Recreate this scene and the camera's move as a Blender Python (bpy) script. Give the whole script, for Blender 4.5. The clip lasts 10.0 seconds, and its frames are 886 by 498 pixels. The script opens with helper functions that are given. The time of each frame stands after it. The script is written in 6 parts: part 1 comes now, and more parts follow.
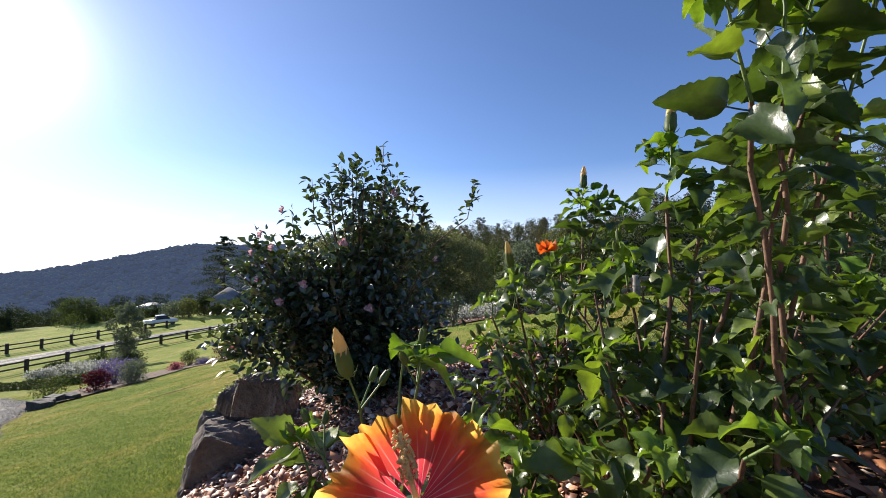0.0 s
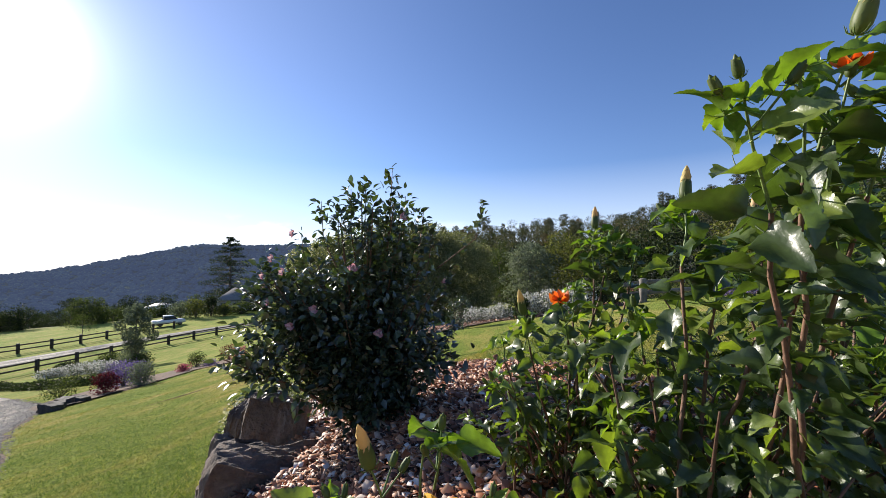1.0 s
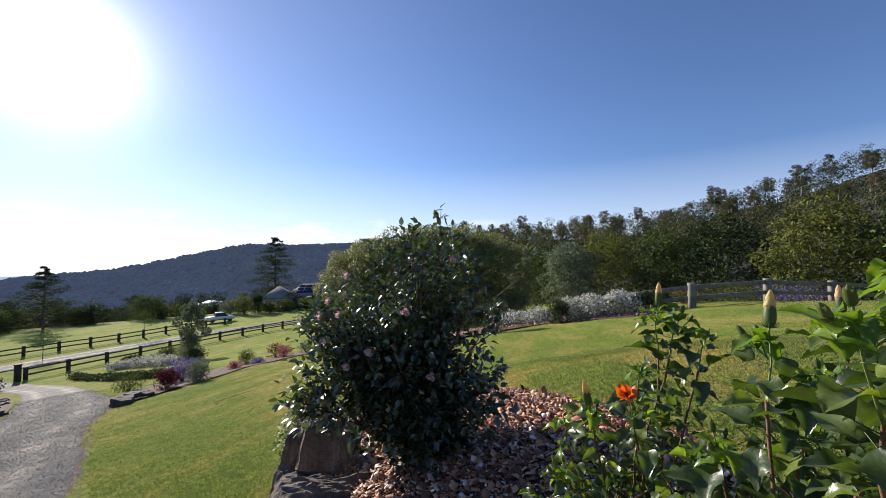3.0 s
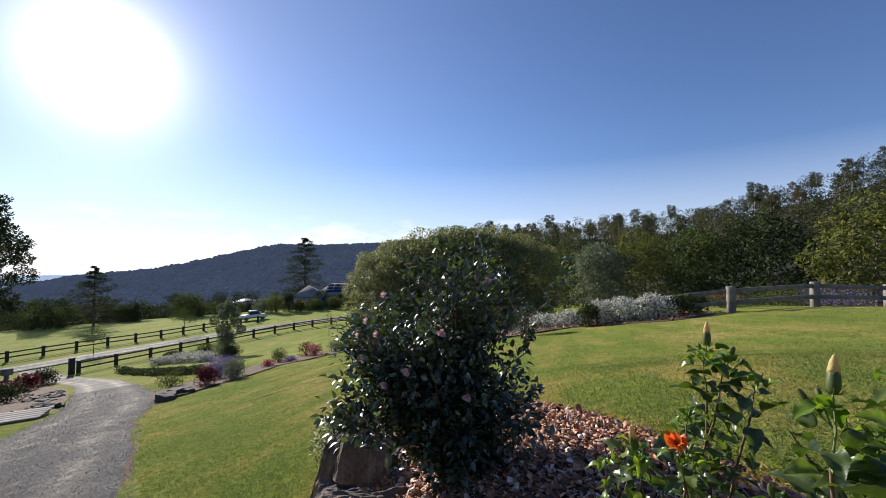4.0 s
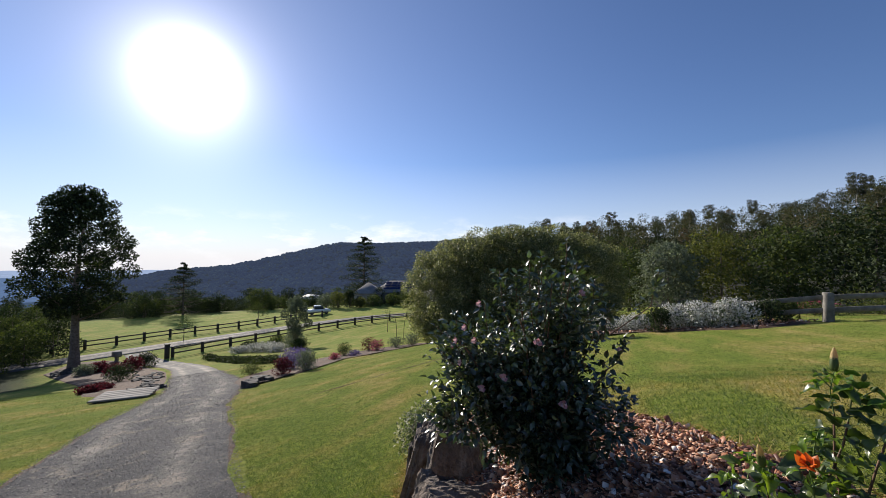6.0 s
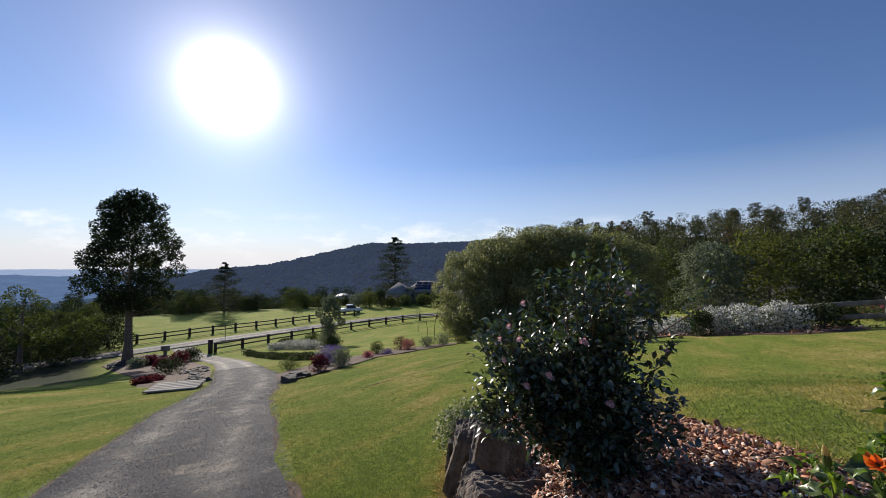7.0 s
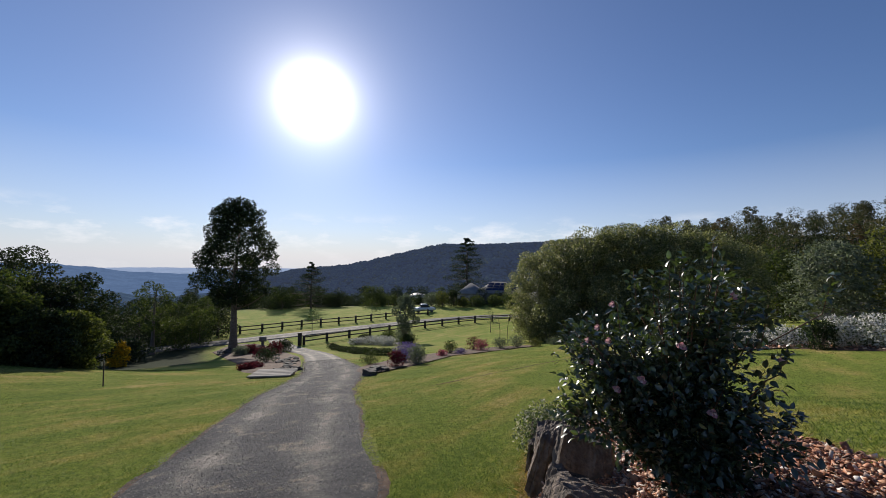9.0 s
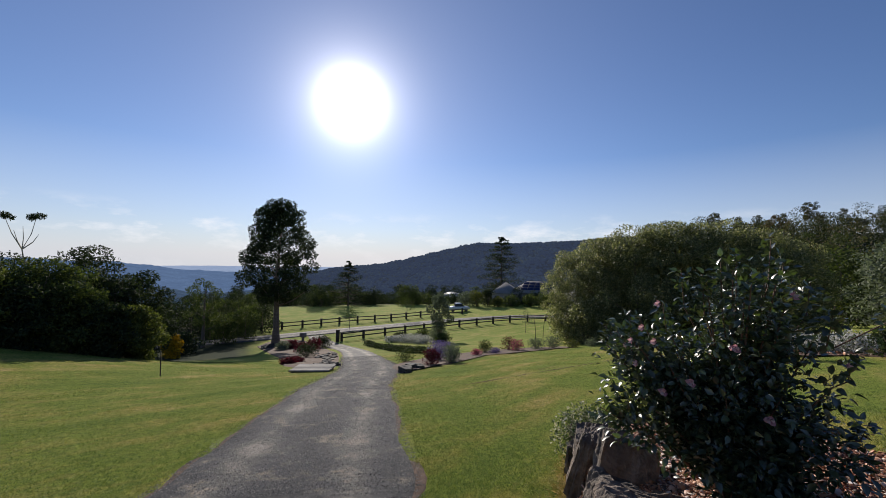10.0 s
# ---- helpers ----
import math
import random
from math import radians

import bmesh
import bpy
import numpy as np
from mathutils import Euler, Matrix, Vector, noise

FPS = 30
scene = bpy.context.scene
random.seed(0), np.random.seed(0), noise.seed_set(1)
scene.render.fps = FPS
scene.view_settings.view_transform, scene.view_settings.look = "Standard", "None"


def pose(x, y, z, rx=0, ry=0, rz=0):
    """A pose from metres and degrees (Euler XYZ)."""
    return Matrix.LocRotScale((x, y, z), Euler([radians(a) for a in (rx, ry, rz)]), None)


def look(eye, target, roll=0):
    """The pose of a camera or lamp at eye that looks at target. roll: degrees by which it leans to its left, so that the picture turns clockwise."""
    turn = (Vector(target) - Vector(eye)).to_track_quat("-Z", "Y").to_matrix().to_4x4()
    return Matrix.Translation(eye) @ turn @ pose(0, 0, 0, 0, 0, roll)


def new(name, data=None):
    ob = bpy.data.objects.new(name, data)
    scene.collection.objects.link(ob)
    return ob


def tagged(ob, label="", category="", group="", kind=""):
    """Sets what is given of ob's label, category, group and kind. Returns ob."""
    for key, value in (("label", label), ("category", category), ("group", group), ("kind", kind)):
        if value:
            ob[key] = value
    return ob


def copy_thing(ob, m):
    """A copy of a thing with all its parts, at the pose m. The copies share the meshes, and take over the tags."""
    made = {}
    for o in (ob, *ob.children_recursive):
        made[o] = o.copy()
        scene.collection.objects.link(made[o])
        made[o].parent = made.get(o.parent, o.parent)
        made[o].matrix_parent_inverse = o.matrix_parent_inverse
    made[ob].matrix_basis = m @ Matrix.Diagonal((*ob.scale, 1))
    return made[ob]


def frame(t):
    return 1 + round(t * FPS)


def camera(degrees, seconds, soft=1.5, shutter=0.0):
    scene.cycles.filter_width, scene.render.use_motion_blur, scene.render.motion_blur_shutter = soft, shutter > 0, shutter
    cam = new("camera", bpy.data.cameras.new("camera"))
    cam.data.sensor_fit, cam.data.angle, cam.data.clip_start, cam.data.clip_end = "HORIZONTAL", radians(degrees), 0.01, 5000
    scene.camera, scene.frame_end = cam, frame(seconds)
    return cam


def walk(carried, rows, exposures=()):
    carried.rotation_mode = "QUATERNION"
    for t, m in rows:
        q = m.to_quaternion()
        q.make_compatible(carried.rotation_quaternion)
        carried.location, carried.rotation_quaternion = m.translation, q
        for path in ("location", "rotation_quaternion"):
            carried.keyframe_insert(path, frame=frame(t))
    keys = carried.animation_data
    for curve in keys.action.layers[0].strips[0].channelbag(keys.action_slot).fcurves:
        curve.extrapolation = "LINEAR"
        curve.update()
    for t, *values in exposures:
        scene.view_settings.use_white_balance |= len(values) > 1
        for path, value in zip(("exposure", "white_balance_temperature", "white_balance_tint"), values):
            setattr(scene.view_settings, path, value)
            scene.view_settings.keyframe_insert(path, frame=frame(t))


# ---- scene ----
cam = camera(97.6, 10.0, soft=0.6)
PATH = [
    (0, (0.018, -0.025, 1.012), (-0.013, 1.974, 1.088), 0.2),
    (0.5, (0.008, -0.032, 1.065), (-0.031, 1.966, 1.142), 0.2),
    (1, (0.0, -0.037, 1.12), (-0.056, 1.961, 1.197), 0.2),
    (1.5, (-0.012, -0.046, 1.179), (-0.097, 1.951, 1.256), 0.15),
    (2, (-0.03, -0.057, 1.245), (-0.157, 1.938, 1.319), 0.1),
    (2.5, (-0.047, -0.066, 1.284), (-0.227, 1.924, 1.354), 0.1),
    (4, (-0.105, -0.106, 1.429), (-0.475, 1.859, 1.494), 0.1),
    (4.5, (-0.134, -0.139, 1.466), (-0.576, 1.81, 1.532), 0.2),
    (5, (-0.173, -0.188, 1.491), (-0.684, 1.744, 1.558), 0.3),
    (5.5, (-0.225, -0.245, 1.5), (-0.801, 1.669, 1.562), 0.4),
    (7, (-0.332, -0.395, 1.497), (-1.115, 1.445, 1.553), 0.6),
    (7.5, (-0.339, -0.425, 1.496), (-1.203, 1.378, 1.559), 0.7),
    (8, (-0.347, -0.452, 1.495), (-1.292, 1.31, 1.55), 0.75),
    (8.5, (-0.356, -0.477, 1.493), (-1.384, 1.238, 1.553), 0.75),
    (9, (-0.364, -0.497, 1.491), (-1.471, 1.168, 1.546), 0.8),
    (9.5, (-0.371, -0.509, 1.487), (-1.552, 1.103, 1.536), 0.9),
    (10, (-0.376, -0.512, 1.481), (-1.625, 1.049, 1.529), 0.9),
]
walk(cam, [(t, look(eye, target, roll)) for t, eye, target, roll in PATH], exposures=((0, 0.9, 6500, 13), (2.5, 0.7, 6500, 13), (5.5, 0.4, 6500, 13), (10, 0.05, 6500, 13)))

# ---- world, sun ----
SUN_AZ, SUN_EL = 52.3, 21.3          # degrees left of +y, above the horizon
SUN_DIR = Vector((-math.sin(radians(SUN_AZ)) * math.cos(radians(SUN_EL)),
                  math.cos(radians(SUN_AZ)) * math.cos(radians(SUN_EL)), math.sin(radians(SUN_EL))))
world = bpy.data.worlds.new("sky")
scene.world = world
world.use_nodes = True
wn, wl = world.node_tree.nodes, world.node_tree.links
wn.clear()
sky = wn.new("ShaderNodeTexSky")
sky.sky_type, sky.sun_disc = "NISHITA", False
sky.sun_elevation, sky.sun_rotation = radians(SUN_EL), radians(-SUN_AZ)
sky.altitude, sky.air_density, sky.dust_density, sky.ozone_density = 500, 1.0, 0.1, 3.0
w_co = wn.new("ShaderNodeTexCoord")
w_nrm = wn.new("ShaderNodeVectorMath"); w_nrm.operation = "NORMALIZE"
w_dot = wn.new("ShaderNodeVectorMath"); w_dot.operation = "DOT_PRODUCT"
w_dot.inputs[1].default_value = SUN_DIR
wl.new(w_co.outputs["Generated"], w_nrm.inputs[0]); wl.new(w_nrm.outputs[0], w_dot.inputs[0])


def w_math(op, a, b=None):
    n = wn.new("ShaderNodeMath"); n.operation = op
    for i, v in enumerate((a, b)):
        if v is None:
            continue
        if isinstance(v, (int, float)):
            n.inputs[i].default_value = v
        else:
            wl.new(v, n.inputs[i])
    return n.outputs[0]


w_up = w_math("MAXIMUM", w_dot.outputs["Value"], 0.0)
# the bright air around the low sun: a tight aureole in a wide one
AUREOLE = ((700.0, 30.0), (170.0, 7.0), (45.0, 1.3), (10.0, 0.35), (4.0, 0.6))
aur = None
for sharp, power in AUREOLE:
    term = w_math("MULTIPLY", w_math("POWER", w_up, sharp), power)
    aur = term if aur is None else w_math("ADD", aur, term)
w_air = wn.new("ShaderNodeMixRGB"); w_air.blend_type = "ADD"; w_air.inputs[0].default_value = 1.0
w_tint = wn.new("ShaderNodeMixRGB"); w_tint.blend_type = "MULTIPLY"; w_tint.inputs[0].default_value = 1.0
w_tint.inputs[1].default_value = (1.0, 0.96, 0.9, 1)
wl.new(aur, w_tint.inputs[2])
w_clear = wn.new("ShaderNodeMixRGB"); w_clear.blend_type = "MULTIPLY"; w_clear.inputs[0].default_value = 1.0
w_clear.inputs[2].default_value = (0.755, 0.82, 1.0, 1)      # deep clear mountain air
wl.new(sky.outputs[0], w_clear.inputs[1])
wl.new(w_clear.outputs[0], w_air.inputs[1]); wl.new(w_tint.outputs[0], w_air.inputs[2])
# pale haze along the horizon
w_hz = wn.new("ShaderNodeValToRGB")
hz = w_hz.color_ramp.elements
hz[0].position, hz[0].color = 0.0, (0.8, 0.8, 0.8, 1)
hz[1].position, hz[1].color = 0.24, (0, 0, 0, 1)
hz.new(0.07).color = (0.42, 0.42, 0.42, 1)
w_haze = wn.new("ShaderNodeMixRGB"); w_haze.inputs[2].default_value = (6.6, 7.0, 7.8, 1)
# small bright clouds low over the ridge
w_sep = wn.new("ShaderNodeSeparateXYZ"); wl.new(w_nrm.outputs[0], w_sep.inputs[0])
w_map = wn.new("ShaderNodeMapping"); w_map.inputs["Scale"].default_value = (5.5, 5.5, 15.0)
w_map.inputs["Location"].default_value = (1.7, 0.4, 0.0)
wl.new(w_nrm.outputs[0], w_map.inputs[0])
w_noise = wn.new("ShaderNodeTexNoise"); w_noise.inputs["Scale"].default_value = 1.6
w_noise.inputs["Detail"].default_value = 7; w_noise.inputs["Roughness"].default_value = 0.6
wl.new(w_map.outputs[0], w_noise.inputs["Vector"])
w_ramp = wn.new("ShaderNodeValToRGB")
w_ramp.color_ramp.elements[0].position, w_ramp.color_ramp.elements[1].position = 0.52, 0.71
wl.new(w_noise.outputs["Fac"], w_ramp.inputs[0])
w_low = wn.new("ShaderNodeValToRGB")
els = w_low.color_ramp.elements
els[0].position, els[0].color = 0.0, (0.2, 0.2, 0.2, 1)
els[1].position, els[1].color = 0.115, (0, 0, 0, 1)
e = els.new(0.06); e.color = (0.7, 0.7, 0.7, 1)
wl.new(w_sep.outputs[2], w_low.inputs[0]); wl.new(w_sep.outputs[2], w_hz.inputs[0])
wl.new(w_hz.outputs[0], w_haze.inputs[0]); wl.new(w_air.outputs[0], w_haze.inputs[1])
w_cf = w_math("MULTIPLY", w_ramp.outputs[0], w_low.outputs[0])
w_cloud = wn.new("ShaderNodeMixRGB"); w_cloud.inputs[2].default_value = (10.5, 10.5, 10.6, 1)
wl.new(w_cf, w_cloud.inputs[0]); wl.new(w_haze.outputs[0], w_cloud.inputs[1])
w_bg = wn.new("ShaderNodeBackground"); w_bg.inputs["Strength"].default_value = 0.092
w_out = wn.new("ShaderNodeOutputWorld")
wl.new(w_cloud.outputs[0], w_bg.inputs[0]); wl.new(w_bg.outputs[0], w_out.inputs[0])

sun_data = bpy.data.lights.new("sun", "SUN")
sun_data.energy, sun_data.angle, sun_data.color = 5.0, radians(0.6), (1.0, 0.93, 0.8)
sun = new("sun", sun_data)
sun.matrix_world = look(SUN_DIR * 50, (0, 0, 0))


# ---- materials ----
def shader(name):
    m = bpy.data.materials.new(name)
    m.use_nodes = True
    n, l = m.node_tree.nodes, m.node_tree.links
    return m, n, l, n["Principled BSDF"], n["Material Output"]


def ramp(n, stops):
    r = n.new("ShaderNodeValToRGB")
    el = r.color_ramp.elements
    el[0].position, el[0].color = stops[0][0], (*stops[0][1], 1)
    el[1].position, el[1].color = stops[-1][0], (*stops[-1][1], 1)
    for p, c in stops[1:-1]:
        el.new(p).color = (*c, 1)
    return r


def noise_tex(n, l, scale, detail=5, rough=0.55, vec=None):
    t = n.new("ShaderNodeTexNoise")
    t.inputs["Scale"].default_value, t.inputs["Detail"].default_value, t.inputs["Roughness"].default_value = scale, detail, rough
    if vec is None:
        c = n.new("ShaderNodeTexCoord")
        vec = c.outputs["Object"]
    l.new(vec, t.inputs["Vector"])
    return t


def mixed(n, l, mode, fac, a, b):
    x = n.new("ShaderNodeMixRGB"); x.blend_type = mode
    for i, v in enumerate((fac, a, b)):
        if isinstance(v, (int, float)):
            x.inputs[i].default_value = v
        elif isinstance(v, tuple):
            x.inputs[i].default_value = (*v, 1)
        else:
            l.new(v, x.inputs[i])
    return x.outputs[0]


def bumped(n, l, bsdf, height, strength, dist):
    b = n.new("ShaderNodeBump")
    b.inputs["Strength"].default_value, b.inputs["Distance"].default_value = strength, dist
    l.new(height, b.inputs["Height"]); l.new(b.outputs[0], bsdf.inputs["Normal"])


def surface(name, stops, scale, rough=0.8, fine=60, bump=0.4, dist=0.01, metal=0.0, fine_mix=0.5, spec=0.5):
    """A two-scale surface: broad colour blotches, fine grain and relief."""
    m, n, l, p, o = shader(name)
    a, b = noise_tex(n, l, scale), noise_tex(n, l, fine, 4, 0.65)
    r = ramp(n, stops)
    l.new(a.outputs["Fac"], r.inputs[0])
    g = ramp(n, ((0.3, (0.45, 0.45, 0.45)), (0.7, (1.35, 1.35, 1.35))))
    l.new(b.outputs["Fac"], g.inputs[0])
    l.new(mixed(n, l, "MULTIPLY", fine_mix, r.outputs[0], g.outputs[0]), p.inputs["Base Color"])
    p.inputs["Roughness"].default_value, p.inputs["Metallic"].default_value = rough, metal
    p.inputs["Specular IOR Level"].default_value = spec
    bumped(n, l, p, b.outputs["Fac"], bump, dist)
    return m


def foliage(name, stops, rough=0.5, through_light=0.35, glow=(1.5, 1.6, 0.6), spec=0.5, by_object=False, vein=0.0):
    """Leaves: colour by leaf, gloss on top, sunlight let through."""
    m, n, l, p, o = shader(name)
    r = ramp(n, stops)
    if by_object:
        src = n.new("ShaderNodeObjectInfo").outputs["Random"]
    else:
        src = n.new("ShaderNodeNewGeometry").outputs["Random Per Island"]
    l.new(src, r.inputs[0])
    f = noise_tex(n, l, 7 if by_object else 3.0, 3)
    g = ramp(n, ((0.3, (0.7, 0.7, 0.7)), (0.7, (1.2, 1.2, 1.2))))
    l.new(f.outputs["Fac"], g.inputs[0])
    col = mixed(n, l, "MULTIPLY", 0.7, r.outputs[0], g.outputs[0])
    l.new(col, p.inputs["Base Color"])
    p.inputs["Roughness"].default_value, p.inputs["Specular IOR Level"].default_value = rough, spec
    if vein:
        bumped(n, l, p, f.outputs["Fac"], vein, 0.004)
    t = n.new("ShaderNodeBsdfTranslucent")
    l.new(mixed(n, l, "MULTIPLY", 1.0, col, glow), t.inputs["Color"])
    x = n.new("ShaderNodeMixShader"); x.inputs[0].default_value = through_light
    l.new(p.outputs[0], x.inputs[1]); l.new(t.outputs[0], x.inputs[2]); l.new(x.outputs[0], o.inputs["Surface"])
    return m


def lawn_pattern(n, l):
    """Where the turf is dry: broad patches, and streaks along the way it is mown."""
    c = n.new("ShaderNodeTexCoord")
    mp = n.new("ShaderNodeMapping")
    mp.inputs["Rotation"].default_value = (0, 0, radians(-14))
    mp.inputs["Scale"].default_value = (1.0, 0.16, 1.0)
    l.new(c.outputs["Object"], mp.inputs[0])
    broad, mid = noise_tex(n, l, 0.33, 4), noise_tex(n, l, 2.0, 6, 0.7)
    streak = noise_tex(n, l, 1.5, 5, 0.62, mp.outputs[0])
    a = mixed(n, l, "MIX", 0.42, broad.outputs["Fac"], mid.outputs["Fac"])
    return mixed(n, l, "MIX", 0.46, a, streak.outputs["Fac"])


def lawn_material():
    m, n, l, p, o = shader("lawn")
    fine = noise_tex(n, l, 55, 4, 0.75)
    r = ramp(n, ((0.34, (0.085, 0.135, 0.03)), (0.47, (0.15, 0.192, 0.042)), (0.55, (0.245, 0.225, 0.075)), (0.62, (0.36, 0.27, 0.14)), (0.68, (0.3, 0.2, 0.12))))
    l.new(lawn_pattern(n, l), r.inputs[0])
    g = ramp(n, ((0.3, (0.35, 0.38, 0.3)), (0.68, (1.5, 1.45, 1.25))))
    l.new(fine.outputs["Fac"], g.inputs[0])
    tuft = noise_tex(n, l, 11, 6, 0.8)
    tg = ramp(n, ((0.36, (0.38, 0.42, 0.36)), (0.5, (1.0, 1.0, 1.0)), (0.66, (1.75, 1.6, 1.4))))
    l.new(tuft.outputs["Fac"], tg.inputs[0])
    near = mixed(n, l, "MULTIPLY", 0.85, mixed(n, l, "MULTIPLY", 0.9, r.outputs[0], tg.outputs[0]), g.outputs[0])
    # open grass turns to one dark green-brown where the woods stand
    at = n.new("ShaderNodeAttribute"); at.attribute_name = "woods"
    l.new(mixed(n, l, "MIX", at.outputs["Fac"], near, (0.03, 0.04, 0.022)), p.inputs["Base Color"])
    p.inputs["Roughness"].default_value, p.inputs["Specular IOR Level"].default_value = 0.95, 0.04
    turf = n.new("ShaderNodeMapRange")                       # low sun caught in the blades, none where the woods stand
    turf.inputs["To Min"].default_value, turf.inputs["To Max"].default_value = 0.3, 0.0
    l.new(at.outputs["Fac"], turf.inputs["Value"]); l.new(turf.outputs[0], p.inputs["Sheen Weight"])
    p.inputs["Sheen Roughness"].default_value = 0.45
    p.inputs["Sheen Tint"].default_value = (0.55, 0.68, 0.15, 1)
    bumped(n, l, p, fine.outputs["Fac"], 0.9, 0.03)
    return m


def grass_material():
    """Blades: each its own green, drier in patches."""
    m, n, l, p, o = shader("grass blade")
    isl = n.new("ShaderNodeNewGeometry").outputs["Random Per Island"]
    fresh = ramp(n, ((0.0, (0.045, 0.085, 0.028)), (0.55, (0.115, 0.168, 0.055)), (0.9, (0.2, 0.235, 0.085)), (1.0, (0.36, 0.32, 0.18))))
    dry = ramp(n, ((0.0, (0.14, 0.15, 0.035)), (0.5, (0.25, 0.22, 0.075)), (1.0, (0.46, 0.36, 0.19))))
    l.new(isl, fresh.inputs[0]); l.new(isl, dry.inputs[0])
    k = ramp(n, ((0.49, (0, 0, 0)), (0.6, (1, 1, 1))))
    l.new(lawn_pattern(n, l), k.inputs[0])
    col = mixed(n, l, "MIX", k.outputs[0], fresh.outputs[0], dry.outputs[0])
    l.new(col, p.inputs["Base Color"])
    p.inputs["Roughness"].default_value, p.inputs["Specular IOR Level"].default_value = 0.6, 0.25
    t = n.new("ShaderNodeBsdfTranslucent")
    l.new(mixed(n, l, "MULTIPLY", 1.0, col, (1.5, 1.5, 0.5)), t.inputs["Color"])
    x = n.new("ShaderNodeMixShader"); x.inputs[0].default_value = 0.4
    l.new(p.outputs[0], x.inputs[1]); l.new(t.outputs[0], x.inputs[2]); l.new(x.outputs[0], o.inputs["Surface"])
    return m


def asphalt_material():
    m, n, l, p, o = shader("chip seal")
    broad, mid, fine = noise_tex(n, l, 0.6, 4), noise_tex(n, l, 3.0, 8, 0.8), noise_tex(n, l, 60, 5, 0.9)
    r = ramp(n, ((0.38, (0.04, 0.041, 0.046)), (0.55, (0.078, 0.078, 0.082)), (0.66, (0.15, 0.142, 0.13)), (0.78, (0.34, 0.305, 0.26))))
    at = n.new("ShaderNodeAttribute"); at.attribute_name = "track"
    mid_mix = mixed(n, l, "MIX", 0.5, broad.outputs["Fac"], mid.outputs["Fac"])
    tr = n.new("ShaderNodeMath"); tr.operation = "MULTIPLY_ADD"
    l.new(at.outputs["Fac"], tr.inputs[0]); tr.inputs[1].default_value = 0.22; l.new(mid_mix, tr.inputs[2])
    l.new(tr.outputs[0], r.inputs[0])
    # washed-out patches of sandy earth between the stones
    sand = noise_tex(n, l, 1.5, 10, 0.8)
    sr = ramp(n, ((0.53, (0, 0, 0)), (0.62, (0.7, 0.7, 0.7))))
    l.new(sand.outputs["Fac"], sr.inputs[0])
    ground_col = mixed(n, l, "MIX", sr.outputs[0], r.outputs[0], (0.36, 0.3, 0.225))
    g = ramp(n, ((0.34, (0.4, 0.4, 0.4)), (0.66, (1.6, 1.6, 1.6))))
    l.new(fine.outputs["Fac"], g.inputs[0])
    l.new(mixed(n, l, "MULTIPLY", 0.9, ground_col, g.outputs[0]), p.inputs["Base Color"])
    p.inputs["Roughness"].default_value, p.inputs["Specular IOR Level"].default_value = 0.85, 0.2
    bumped(n, l, p, fine.outputs["Fac"], 1.0, 0.02)
    return m


def distance_material(name, c, haze_glow, strength):
    """Far wooded ridges: a plain backdrop, the lit haze before it put in as an even glow."""
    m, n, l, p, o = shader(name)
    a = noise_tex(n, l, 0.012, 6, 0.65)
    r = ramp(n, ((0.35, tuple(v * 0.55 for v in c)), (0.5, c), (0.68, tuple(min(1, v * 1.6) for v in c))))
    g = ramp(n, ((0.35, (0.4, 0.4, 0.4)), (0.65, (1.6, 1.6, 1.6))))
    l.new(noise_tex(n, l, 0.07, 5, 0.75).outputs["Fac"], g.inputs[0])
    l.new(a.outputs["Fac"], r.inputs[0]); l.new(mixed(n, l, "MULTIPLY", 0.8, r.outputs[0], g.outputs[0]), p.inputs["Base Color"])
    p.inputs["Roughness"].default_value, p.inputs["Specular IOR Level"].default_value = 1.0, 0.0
    # emission stands in for distance haze; the hills themselves give no light
    p.inputs["Emission Color"].default_value = (*haze_glow, 1)
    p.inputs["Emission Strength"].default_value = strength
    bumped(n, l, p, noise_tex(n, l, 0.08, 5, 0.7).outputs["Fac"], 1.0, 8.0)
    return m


LAWN = lawn_material()
ASPHALT = asphalt_material()
ROCK = surface("basalt", ((0.32, (0.075, 0.06, 0.05)), (0.5, (0.17, 0.13, 0.1)), (0.7, (0.32, 0.24, 0.18))), 5, 0.85, 45, 0.9, 0.02)
DARKROCK = surface("dark rock", ((0.3, (0.03, 0.028, 0.026)), (0.7, (0.1, 0.09, 0.08))), 4, 0.85, 40, 0.8, 0.02)
SOIL = surface("mulch soil", ((0.3, (0.05, 0.032, 0.022)), (0.55, (0.12, 0.07, 0.045)), (0.75, (0.2, 0.12, 0.075))), 9, 0.95, 90, 1.0, 0.02)
CHIPS = foliage("bark chips", ((0.0, (0.06, 0.03, 0.02)), (0.25, (0.24, 0.09, 0.045)), (0.58, (0.5, 0.21, 0.1)), (0.8, (0.6, 0.34, 0.2)), (0.93, (0.68, 0.54, 0.43)), (1.0, (0.82, 0.78, 0.72))), 0.55, 0.0, spec=0.5)
DIRT = surface("dry bare earth", ((0.3, (0.1, 0.075, 0.04)), (0.7, (0.24, 0.18, 0.1))), 6, 0.95, 70, 0.6, 0.01, spec=0.1)
BARK = surface("bark", ((0.3, (0.1, 0.075, 0.055)), (0.7, (0.24, 0.19, 0.15))), 6, 0.9, 40, 0.8, 0.02)
PALEBARK = surface("pale gum bark", ((0.3, (0.28, 0.24, 0.2)), (0.7, (0.5, 0.46, 0.4))), 3, 0.8, 20, 0.5, 0.02)
